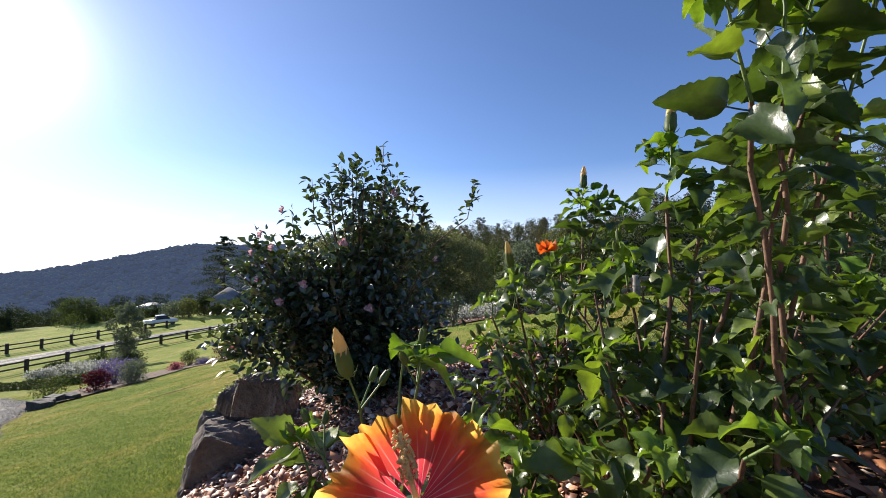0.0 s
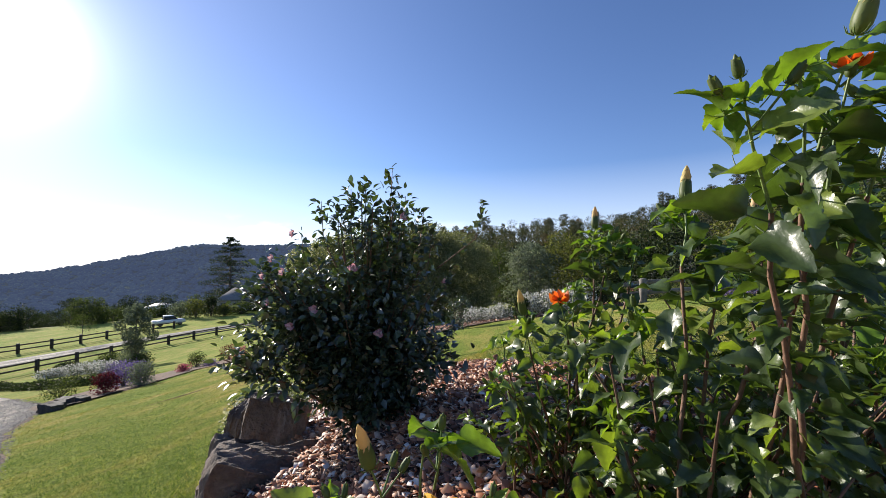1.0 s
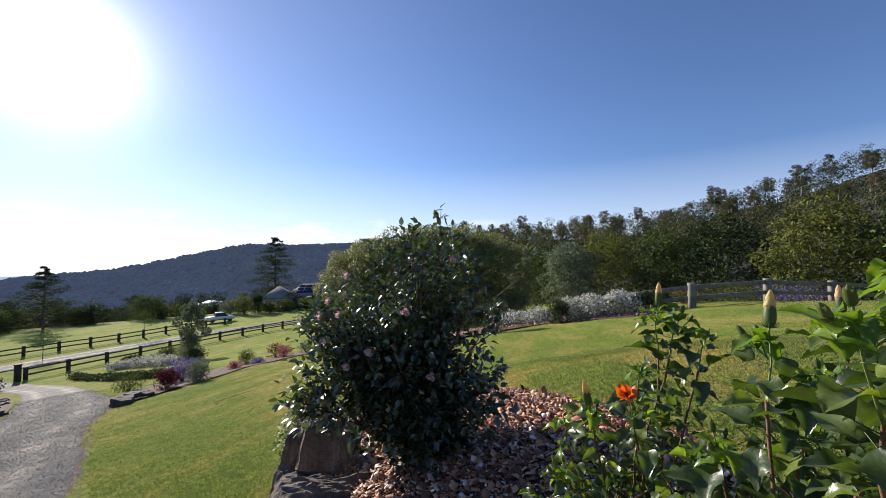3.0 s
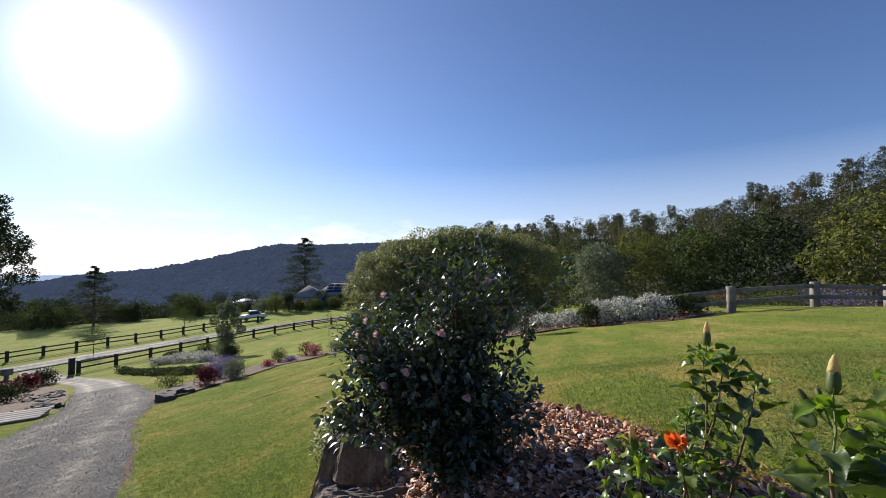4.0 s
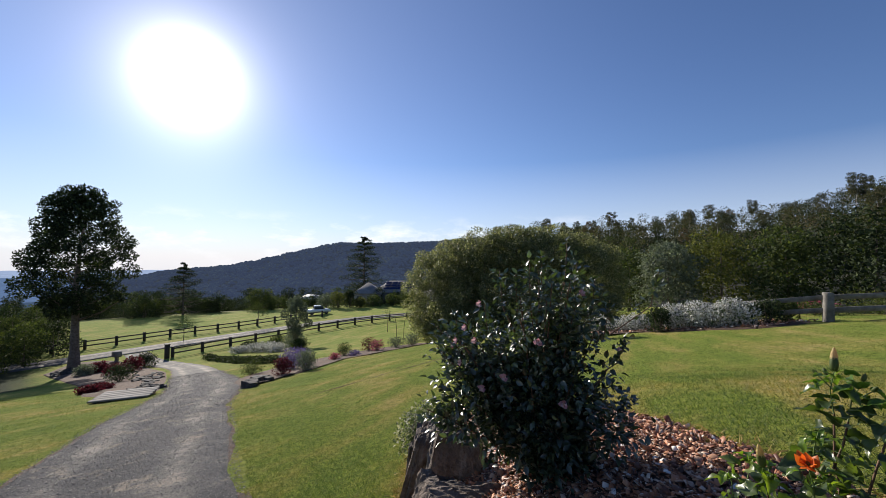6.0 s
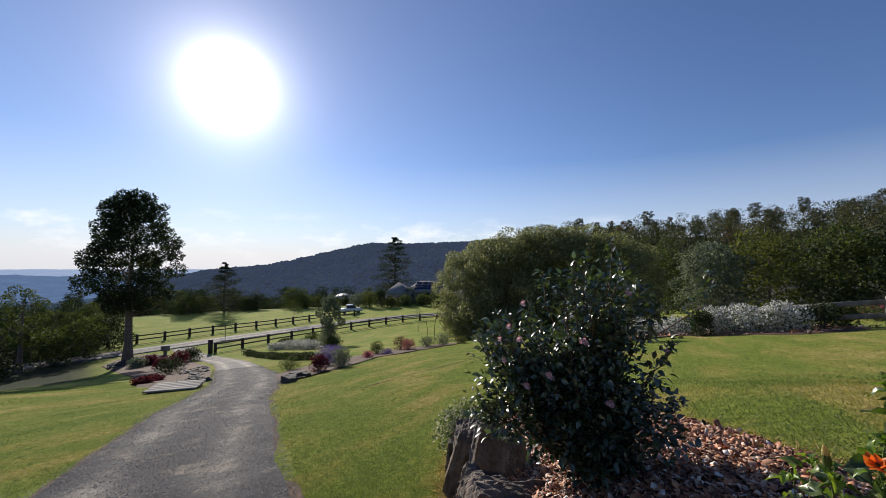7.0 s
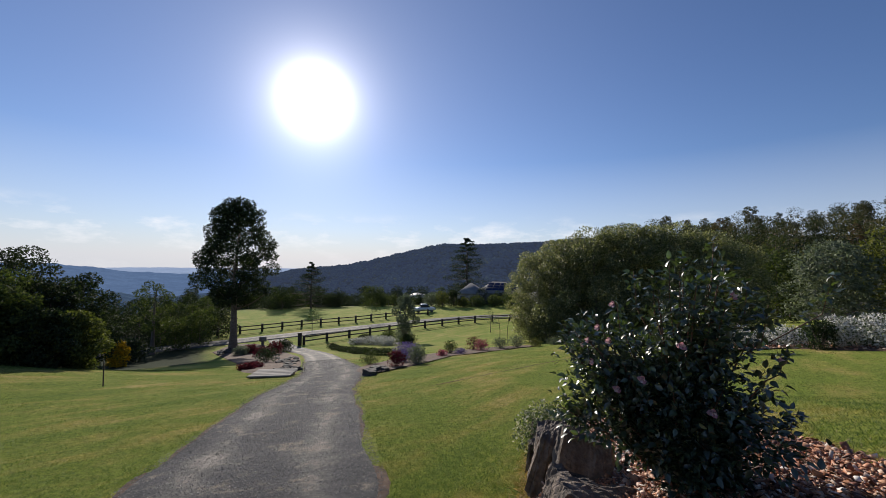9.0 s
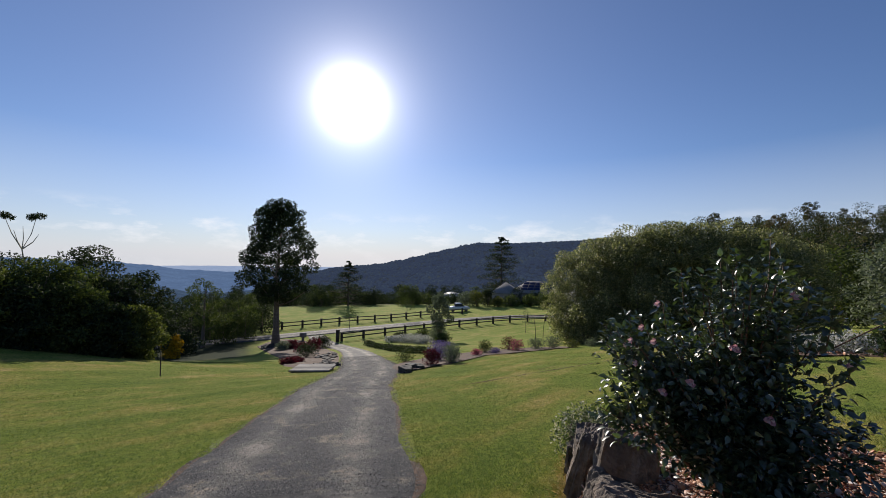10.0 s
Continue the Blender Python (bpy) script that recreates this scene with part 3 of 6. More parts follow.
bed_surface("garden_bed", BED, "raised garden bed of brown mulch soil behind rocks", 0.12, 0.07)


def chips(name, poly, count, size, seed, label, lift=0.035):
    """Loose bark chips: small bent slivers at all angles."""
    rng = np.random.default_rng(seed)
    xs, ys = [p[0] for p in poly], [p[1] for p in poly]
    at = []
    while len(at) < count:
        p = (rng.uniform(min(xs), max(xs)), rng.uniform(min(ys), max(ys)))
        if inside(p, poly):
            at.append((*p, ground_z(*p) + lift + rng.uniform(-0.004, 0.012)))
    at = np.array(at)
    tv = np.array([(-0.14, 0, 0), (0.16, 0.06, 0), (0.2, 0.9, 0.05), (-0.08, 1.0, 0.02), (-0.12, 0.05, 0.06), (0.12, 0.1, 0.08), (0.15, 0.85, 0.13), (-0.05, 0.92, 0.09)])
    tf = np.array([[4, 5, 6, 7], [0, 1, 5, 4], [1, 2, 6, 5], [2, 3, 7, 6], [3, 0, 4, 7]])
    a = rng.uniform(0, 2 * np.pi, count)
    way = np.stack([np.cos(a), np.sin(a), rng.normal(0, 0.4, count)], 1)
    b, third = Build(), count // 3
    for k, shape in enumerate(((1.0, 1.0, 1.0), (2.3, 0.8, 1.0), (1.6, 0.6, 1.6))):          # slivers, flakes, lumps
        q = slice(k * third, count if k == 2 else (k + 1) * third)
        scatter_leaves(b, (tv * np.array(shape), tf), at[q], way[q], (size * (0.35 + rng.random(count) ** 2 * 1.2))[q], rng)
    return tagged(part(name, b, CHIPS), label, "mulch", kind="stuff")


chips("bark_mulch", BED, 57000, 0.034, 5, "loose reddish-brown bark chips over the garden bed", 0.075)


def boulder(name, at, size, turn, seed, label, material=ROCK, taper=0.3, group="", cuts=22):
    """A quarried block: flat broken faces, crooked corners, chipped edges and a pitted skin."""
    rng = random.Random(seed)
    bm = bmesh.new()
    bmesh.ops.create_cube(bm, size=2)
    for v in bm.verts:
        k = 1 - taper * rng.random() * (1.0 if v.co.z > 0 else 0.4)
        v.co = Vector((v.co.x * k, v.co.y * (1 - taper * rng.random()), v.co.z * (1 - (taper * 1.3 if v.co.z > 0 else 0.1) * rng.random())))
    bmesh.ops.subdivide_edges(bm, edges=bm.edges[:], cuts=cuts, use_grid_fill=True)
    bm.normal_update()
    o = Vector((seed * 1.7, seed * 0.6, seed * 2.3))
    for v, nrm in [(v, v.normal.copy()) for v in bm.verts]:
        p = v.co.copy()
        edge = max(0, sum(sorted(abs(c) for c in p)[1:]) - 1.45)          # wear along the arrises
        step = math.floor(2.2 * noise.noise(p * 0.8 + o)) * 0.07            # broken ledges
        p += nrm * (step + 0.07 * noise.fractal(p * 1.8 + o, 0.9, 2.0, 4) + 0.025 * noise.fractal(p * 8 + o, 0.7, 2.1, 3) - 0.02 * max(0, noise.noise(p * 14 + o)))
        p -= p.normalized() * edge * 0.32
        v.co = Vector((p.x * size[0], p.y * size[1], p.z * size[2]))
    me = bpy.data.meshes.new(name)
    bm.to_mesh(me); bm.free()
    me.materials.append(material)
    ob = new(name, me)
    ob.matrix_basis = pose(*at, *turn)
    return tagged(ob, label, "rock", group)


boulder("boulder", (-0.8, 1.74, 0.05), (0.37, 0.22, 0.32), (14, 12, 20), 3, "dark flat-topped basalt boulder edging the garden bed", taper=0.45, group="edging boulders")
boulder("boulder", (-1.03, 2.18, 0.12), (0.2, 0.18, 0.3), (-10, 8, 16), 8, "brown squared basalt boulder standing on edge", taper=0.35, group="edging boulders")
boulder("boulder", (-1.34, 2.42, 0.02), (0.1, 0.2, 0.31), (4, 16, 14), 12, "dark upright basalt slab beside the lawn", taper=0.4, group="edging boulders")
boulder("boulder", (-0.78, 0.75, -0.1), (0.24, 0.3, 0.24), (0, 6, -20), 15, "dark basalt boulder at the edge of the bed", taper=0.4, group="edging boulders")
boulder("boulder", (-1.45, 2.85, -0.08), (0.14, 0.2, 0.2), (4, 4, 20), 27, "small dark basalt boulder under the ground cover", taper=0.4, group="edging boulders")
boulder("boulder", (-1.66, 3.2, -0.32), (0.13, 0.26, 0.23), (4, 4, 15), 21, "dark low basalt boulder beside the lawn", taper=0.4, group="edging boulders")


# ---- far land ----
def profile(stops, a):
    """A smooth skyline through (bearing, elevation) stops."""
    for (a0, e0), (a1, e1) in zip(stops, stops[1:]):
        if a0 >= a >= a1:
            t = (a0 - a) / (a0 - a1)
            t = t * t * (3 - 2 * t)
            return e0 + (e1 - e0) * t
    return stops[0][1] if a > stops[0][0] else stops[-1][1]


def ridge_point(stops, near, far, base, a, u):
    """A place on a ridge: by bearing, and from its foot (0) to past its skyline (1)."""
    top = 1.48 + far * math.tan(radians(profile(stops, a)))
    rise = min(1, u / 0.92) ** 1.15
    fold = 0.16 * (top - base) * noise.fractal((a * 0.11, u * 1.6, 7), 1.0, 2.0, 3) * math.sin(math.pi * min(1, u / 0.95))
    x, y = at_bearing(a, near + (far - near) * u)
    return x, y, base + (top - base) * rise + fold


def ridge(name, stops, near, far, base, material, label, rough, cell, rows=26, cols=420):
    """A wooded ridge: rises from its foot to a skyline, and falls behind."""
    b, v = Build(), []
    a0, a1 = stops[0][0], stops[-1][0]
    for r in range(rows + 1):
        for c in range(cols + 1):
            x, y, z = ridge_point(stops, near, far, base, a0 + (a1 - a0) * c / cols, r / rows)
            lump = noise.noise((x / cell, y / cell, 0)) + 0.6 * noise.noise((x / cell * 2.3, y / cell * 2.3, 4))
            v.append((x, y, z + rough * lump))
    for c in range(cols + 1):
        x, y = at_bearing(a0 + (a1 - a0) * c / cols, far * 1.3)
        v.append((x, y, v[rows * (cols + 1) + c][2] - far * 0.1))
    n = cols + 1
    b.add(v, [[i * n + c, i * n + c + 1, (i + 1) * n + c + 1, (i + 1) * n + c] for i in range(rows + 1) for c in range(cols)])
    return tagged(part(name, b, material, None, smooth=False), label, "hill", kind="structure")


def ridge_canopy(stops, near, far, base, count, seed, left, right):
    """The far woods on a ridge: thousands of uneven tree heads."""
    rng = np.random.default_rng(seed)
    bm = bmesh.new()
    bmesh.ops.create_icosphere(bm, subdivisions=1, radius=1)
    tv = np.array([tuple(q.co) for q in bm.verts])
    tf = np.array([[q.index for q in p.verts] for p in bm.faces])
    bm.free()
    at = []
    for _ in range(count):
        u = 0.08 + 0.86 * rng.random() ** 0.8
        at.append(ridge_point(stops, near, far, base, rng.uniform(right, left), u))
    at = np.array(at)
    size = rng.uniform(2.2, 5.4, (count, 1, 1)) * np.array([1, 1, 0.8])
    lumps = 1 + rng.normal(0, 0.16, (count, len(tv), 1))
    v = at[:, None] + tv[None] * lumps * size
    f = (tf[None] + (np.arange(count) * len(tv))[:, None, None]).reshape(-1, 3)
    b = Build().add(v.reshape(-1, 3), f)
    return tagged(part("far_woods", b, RIDGE_TREES), "dark canopy of far woods covering the ridge, blue haze put in as glow", "woods", kind="stuff")


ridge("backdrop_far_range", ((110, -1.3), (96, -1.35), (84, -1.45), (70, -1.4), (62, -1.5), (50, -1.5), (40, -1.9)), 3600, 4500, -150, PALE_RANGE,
      "range along the horizon, pale from haze put in as glow", 3, 80)
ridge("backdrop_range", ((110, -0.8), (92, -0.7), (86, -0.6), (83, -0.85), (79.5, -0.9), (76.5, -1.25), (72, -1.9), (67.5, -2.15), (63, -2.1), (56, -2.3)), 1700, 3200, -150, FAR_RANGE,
      "mountain range across the valley, blue haze put in as glow", 5, 60)
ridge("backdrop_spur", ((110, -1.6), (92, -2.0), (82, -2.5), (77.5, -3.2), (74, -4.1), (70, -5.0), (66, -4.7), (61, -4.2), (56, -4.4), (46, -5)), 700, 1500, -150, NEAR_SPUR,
      "wooded spur in the valley, blue haze put in as glow", 6, 40)
SKYLINE = ((68, -6.5), (62, -3.6), (57, -2.1), (53.6, -1.5), (50.2, -1.25), (47.6, -0.95), (45, -0.45), (42.5, 0.1), (40, 0.7), (37.5, 1.3), (35.2, 1.9), (33.2, 2.2), (30, 2.1), (26.6, 2.2), (21, 2.5), (15, 3.0), (5, 3.3), (-10, 3.0))
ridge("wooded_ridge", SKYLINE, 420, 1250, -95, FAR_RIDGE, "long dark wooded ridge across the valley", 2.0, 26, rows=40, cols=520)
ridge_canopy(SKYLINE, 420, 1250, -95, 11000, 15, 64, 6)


def hill_z(a, d):
    """The wooded hillside on the right: height by bearing and distance."""
    top = profile(((40, -24), (26, -16), (20, -8), (14, 4), (8, 8.5), (0, 10), (-10, 11.3), (-16, 12), (-20, 13), (-25, 15.5), (-32, 21.5), (-44, 31), (-70, 36), (-100, 26)), a)
    u = max(0, min(1, (d - 62) / 118))
    x, y = at_bearing(a, 62)
    low = ground_z(x, y) - 0.5
    return low + (top - low) * u ** 1.2


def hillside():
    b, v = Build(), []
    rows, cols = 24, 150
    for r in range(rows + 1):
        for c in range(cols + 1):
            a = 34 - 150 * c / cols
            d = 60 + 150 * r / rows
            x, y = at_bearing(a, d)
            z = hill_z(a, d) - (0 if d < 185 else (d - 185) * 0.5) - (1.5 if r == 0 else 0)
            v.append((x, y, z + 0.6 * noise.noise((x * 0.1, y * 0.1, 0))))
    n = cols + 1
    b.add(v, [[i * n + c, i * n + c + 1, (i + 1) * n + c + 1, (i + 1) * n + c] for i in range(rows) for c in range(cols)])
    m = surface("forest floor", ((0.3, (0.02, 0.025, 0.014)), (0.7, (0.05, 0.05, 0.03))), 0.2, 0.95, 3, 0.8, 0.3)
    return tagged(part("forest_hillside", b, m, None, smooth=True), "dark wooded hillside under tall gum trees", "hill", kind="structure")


hillside()


# ---- trees ----
def limbs(b, rng, h, r, first, count, spread, rise=0.55, lean=0.04):
    """A tapered trunk with limbs; returns the limb ends."""
    ts = np.linspace(0, 1, 9)
    sway = rng.normal(0, lean, (9, 2)).cumsum(0) * h * 0.25 * ts[:, None]
    trunk = np.column_stack([sway[:, 0], sway[:, 1], ts * h])
    tube(b, trunk, r * (1.0 - 0.85 * ts) * np.where(ts < 0.08, 1.35, 1.0), 8)
    ends = [trunk[-1]]
    for k in range(count):
        t = first + (1 - first) * (k + rng.random() * 0.6) / count
        p0 = np.array([np.interp(t, ts, trunk[:, i]) for i in range(3)])
        a = k * 2.4 + rng.random()
        ln = spread * (1.15 - 0.65 * t) * (0.75 + 0.5 * rng.random())
        p2 = p0 + np.array([math.cos(a) * ln, math.sin(a) * ln, ln * rise])
        p1 = (p0 + p2) / 2 + np.array([0, 0, -0.08 * ln])
        tube(b, [p0, p1, p2], [r * 0.42 * (1.1 - t), r * 0.25 * (1.1 - t), r * 0.08], 5)
        ends.append(p2)
    return ends


def make_tree(name, label, h, crown_low, rx, leaves, size, mat, seed, bark=BARK, clumps=14, shape="round", trunk_r=None, group="", clump_size=0.42, category="tree"):
    """A tree at the origin: trunk with limbs and a crown of many leaf clumps."""
    rng = np.random.default_rng(seed)
    root = thing(name, 0, 0, 0, label, category, group)
    b = Build()
    r = trunk_r or h * 0.022
    ends = limbs(b, rng, h * 0.93, r, max(0.12, crown_low / h * 0.9), max(5, clumps // 2), rx * 0.85)
    part("trunk", b, bark, root, smooth=True)
    cl = []
    for k in range(clumps):
        t = (k + 0.5) / clumps
        z = crown_low + (h - crown_low) * t
        if shape == "round":
            env = math.sqrt(max(0.05, 1 - (2 * t - 0.85) ** 2 / 1.35))
        elif shape == "cone":
            env = 1.05 - 0.92 * t
        elif shape == "drop":
            env = 1.12 * float(np.interp(t, (0, 0.1, 0.25, 0.45, 0.65, 0.85, 1), (0.35, 0.72, 0.95, 1.0, 0.84, 0.46, 0.1)))
        elif shape == "flat":
            env = 0.45 + 0.6 * t
        else:
            env = 0.9
        a, q = k * 2.39996 + rng.random() * 0.8, rx * env * (0.35 + 0.5 * rng.random())
        s = rx * clump_size * (0.7 + 0.6 * rng.random())
        cl.append(((math.cos(a) * q, math.sin(a) * q, z), (s, s, s * (0.55 if shape == "flat" else 0.72))))
    for e in ends[1:]:
        if e[2] > crown_low * 0.9:
            s = rx * clump_size * (0.5 + 0.4 * rng.random())
            cl.append((tuple(e), (s, s, s * 0.65)))
    part("crown", crown(Build(), rng, cl, leaves, size), mat, root)
    return root


def place(proto, x, y, scale=1.0, turn=0.0, sink=0.05, z=None, stretch=1.0):
    zz = ground_z(x, y) if z is None else z
    proto.scale = (scale, scale, scale * stretch)
    return copy_thing(proto, Matrix.Translation((x, y, zz - sink)) @ Matrix.Rotation(turn, 4, "Z"))


def park(proto):
    """Removes a pattern once its copies stand."""
    for o in [*proto.children_recursive, proto]:
        bpy.data.objects.remove(o)


# the tall dark tree by the drive
t = make_tree("shade_tree", "tall dark evergreen tree with a dense crown beside the driveway", 17.3, 5.6, 4.5, 34000, 0.24, TREE_DARK, 4, clumps=64, shape="drop", trunk_r=0.42, clump_size=0.22)
t.location = (*at_bearing(61.8, 51.5), 0)
t.location.z = ground_z(t.location.x, t.location.y) - 0.05


def bunya(seed, h, label):
    """A bunya pine: whorls of drooping limbs with tufted ends."""
    rng = np.random.default_rng(seed)
    root = thing("bunya_pine", 0, 0, 0, label, "tree")
    b, c = Build(), Build()
    tube(b, [(0, 0, 0), (0.1, 0, h * 0.5), (0, 0, h)], [h * 0.02, h * 0.014, 0.05], 7)
    for k in range(11):
        t = 0.2 + 0.78 * k / 10
        ln = h * (0.35 if h > 15 else 0.44) * max(0.05, 1 - t ** 1.5) ** 0.75 * (0.75 + 0.5 * rng.random())
        for q in range(7):
            a = q * math.pi / 4 + k * 0.4 + rng.normal(0, 0.12)
            d = np.array([math.cos(a), math.sin(a), 0])
            p0 = np.array([0, 0, min(0.99, t + rng.normal(0, 0.022)) * h])
            p2 = p0 + d * ln * rng.uniform(0.8, 1.15) + np.array([0, 0, rng.uniform(-0.12, 0.14) * ln])
            tube(b, [p0, (p0 + p2) / 2 + np.array([0, 0, -0.1 * ln]), p2], [0.09, 0.06, 0.03], 4)
            s = 0.19 * ln + 0.012 * h
            crown(c, rng, [(tuple(p0 + (p2 - p0) * 0.92), (s, s, s * 0.42)), (tuple(p0 + (p2 - p0) * 0.55 + np.array([0, 0, 0.05 * ln])), (s * 0.75, s * 0.75, s * 0.3)), (tuple(p0 + (p2 - p0) * 0.28), (s * 0.6, s * 0.6, s * 0.22))], 190, 0.0135 * h)
    part("trunk", b, BARK, root, smooth=True)
    part("crown", c, TREE_DARK, root)
    return root


for (a, d, h, s, lab) in ((30.1, 136, 22, 3, "tall bunya pine with layered drooping limbs behind the houses"), (52.3, 101, 12.6, 7, "dark bunya pine standing beyond the paddock")):
    t = bunya(s, h, lab)
    x, y = at_bearing(a, d)
    t.location = (x, y, 1.48 + d * math.tan(radians(3.2 if a < 40 else -0.6)) - h)

# the row of clipped round trees behind the camellia
big = [make_tree("lilly_pilly", "dense round olive-green evergreen tree in a screening row", 8.2, 0.35, 3.1, 30000, 0.15, LILLY, s, clumps=30, group="screening row", clump_size=0.38) for s in (31, 32)]
for i, (a, d, k) in enumerate(((19.8, 32, 0.78), (16.2, 30, 0.88), (12.0, 29, 0.94), (7.8, 29, 0.96), (3.4, 29, 0.93), (-0.8, 30, 0.87), (-3.2, 33, 0.78))):
    x, y = at_bearing(a, d)
    place(big[i % 2], x, y, k, i * 1.3, z=-4.6 + 0.12 * i)
for o in big:
    park(o)

# gum forest on the hill
gums = []
for i, (h, low, rx, mat, shape, clumps, lab) in enumerate((
        (14, 7.5, 3.0, TREE_GUM, "round", 22, "tall gum tree with a pale trunk and thin dark crown"), (15.5, 9.5, 3.2, TREE_GUM, "flat", 22, "tall gum tree with a pale trunk and thin dark crown"),
        (13, 2.2, 3.8, TREE_DARK, "round", 30, "dark rainforest tree with a broad crown"), (11, 1.6, 3.6, TREE_MID, "round", 28, "dense green forest tree"),
        (15, 6.5, 2.8, TREE_GUM, "round", 24, "brownish gum tree with an open crown"), (14, 6, 3.0, TREE_BROWN, "round", 24, "russet-brown gum tree with an open crown"))):
    gums.append(make_tree("forest_tree", lab, h, low, rx, 5200, 0.27, mat, 50 + i, bark=PALEBARK if mat in (TREE_GUM, TREE_BROWN) else BARK, clumps=clumps, shape=shape, group="hillside forest", trunk_r=0.19, clump_size=0.27))
rng = random.Random(11)
for d0, gap in ((66, 5.6), (80, 6.0), (98, 5.4), (118, 4.2), (138, 3.4), (156, 2.7), (172, 2.4)):
    a = 14.0 - rng.random() * 3
    while a > -60:
        d = d0 + rng.uniform(-7, 7)
        x, y = at_bearing(a, d)
        k = rng.choice((0, 1, 2, 2, 3, 4, 4, 5)) if d0 > 90 else rng.choice((2, 3, 2, 3, 4))
        place(gums[k], x, y, rng.uniform(0.6, 0.95) * (0.62 if d0 < 90 else 0.85), rng.uniform(0, 6.28), z=hill_z(a, d), sink=0.3)
        a -= rng.uniform(0.7, 1.3) * gap
# lone gums that stand above the skyline
for a, d, k, size in ((3.6, 165, 0, 0.82), (-4.7, 160, 1, 0.8), (-28.2, 150, 1, 0.88), (-36, 140, 1, 0.9)):
    x, y = at_bearing(a, d)
    place(gums[k], x, y, size, a, z=hill_z(a, d) + 0.6, sink=0.3)


def hill_canopy(name, count, seed, mat, label, up):
    """The unbroken canopy between the nearer trees of the hillside."""
    rng = np.random.default_rng(seed)
    cl = []
    for _ in range(count):
        a, d = rng.uniform(-62, 15), 74 + 112 * rng.random() ** 0.8
        x, y = at_bearing(a, d)
        r = rng.uniform(1.6, 3.0)
        cl.append(((x, y, hill_z(a, d) + rng.uniform(*up)), (r, r, r * 0.8)))
    return tagged(part(name, crown(Build(), rng, cl, count * 190, 0.42), mat), label, "woods", kind="stuff")


hill_canopy("forest_canopy", 520, 61, TREE_DARK, "dark unbroken forest canopy on the hillside", (2, 6.5))
hill_canopy("gum_canopy", 420, 62, TREE_GUM, "grey-brown gum canopy on the hillside", (4, 9))

# woodland beyond the paddock
rng = random.Random(5)
for i in range(135):
    a = 70 - i * 0.36 + rng.uniform(-0.6, 0.6)
    d = rng.uniform(98, 150)
    x, y = at_bearing(a, d)
    top = 1.48 + d * math.tan(radians(rng.uniform(-6.0, -4.6) if rng.random() < 0.8 else -4.1))
    k, size = rng.choice((2, 2, 2, 3)), rng.uniform(0.72, 1.1)
    place(gums[k], x, y, size, rng.uniform(0, 6), z=top - size * (13 if k == 2 else 11))
# dark trees in the dip behind the tall tree
for i in range(34):
    a, d = 63.2 + i * 0.42 + rng.uniform(-0.5, 0.5), rng.uniform(60, 92)
    x, y = at_bearing(a, d)
    k, size = rng.choice((2, 2, 3)), rng.uniform(0.42, 0.6)
    top = 1.48 + d * math.tan(radians(rng.uniform(-7.2, -5.0)))
    place(gums[k], x, y, size, rng.uniform(0, 6), z=top - size * (13 if k == 2 else 11))
for o in gums:
    park(o)

# trees behind the right-hand fence
for a, d, h, rx, mat, s, lab in ((-11.5, 36, 5.0, 2.6, TREE_GREY, 71, "soft grey-green feathery garden tree"), (-17.0, 38, 5.6, 3.0, TREE_YELLOW, 72, "yellow-green garden tree behind the fence"),
                                 (-23.0, 36, 5.2, 2.9, TREE_MID, 73, "dense green garden tree behind the fence"), (-29.5, 34, 5.6, 3.0, TREE_DARK, 74, "dark green garden tree behind the fence"),
                                 (-37.5, 30, 5.2, 2.8, TREE_YELLOW, 75, "yellow-green rounded garden tree behind the fence"), (-46, 30, 5.5, 3.0, TREE_MID, 76, "green garden tree behind the fence"),
                                 (-7.0, 44, 6.0, 2.6, TREE_MID, 77, "green garden tree beside the screening row")):
    x, y = at_bearing(a, d)
    t = make_tree("garden_tree", lab, h, 0.7, rx, 5200, 0.24, mat, s, clumps=18, group="trees behind the fence")
    t.location = (x, y, ground_z(x, y) - 0.1)

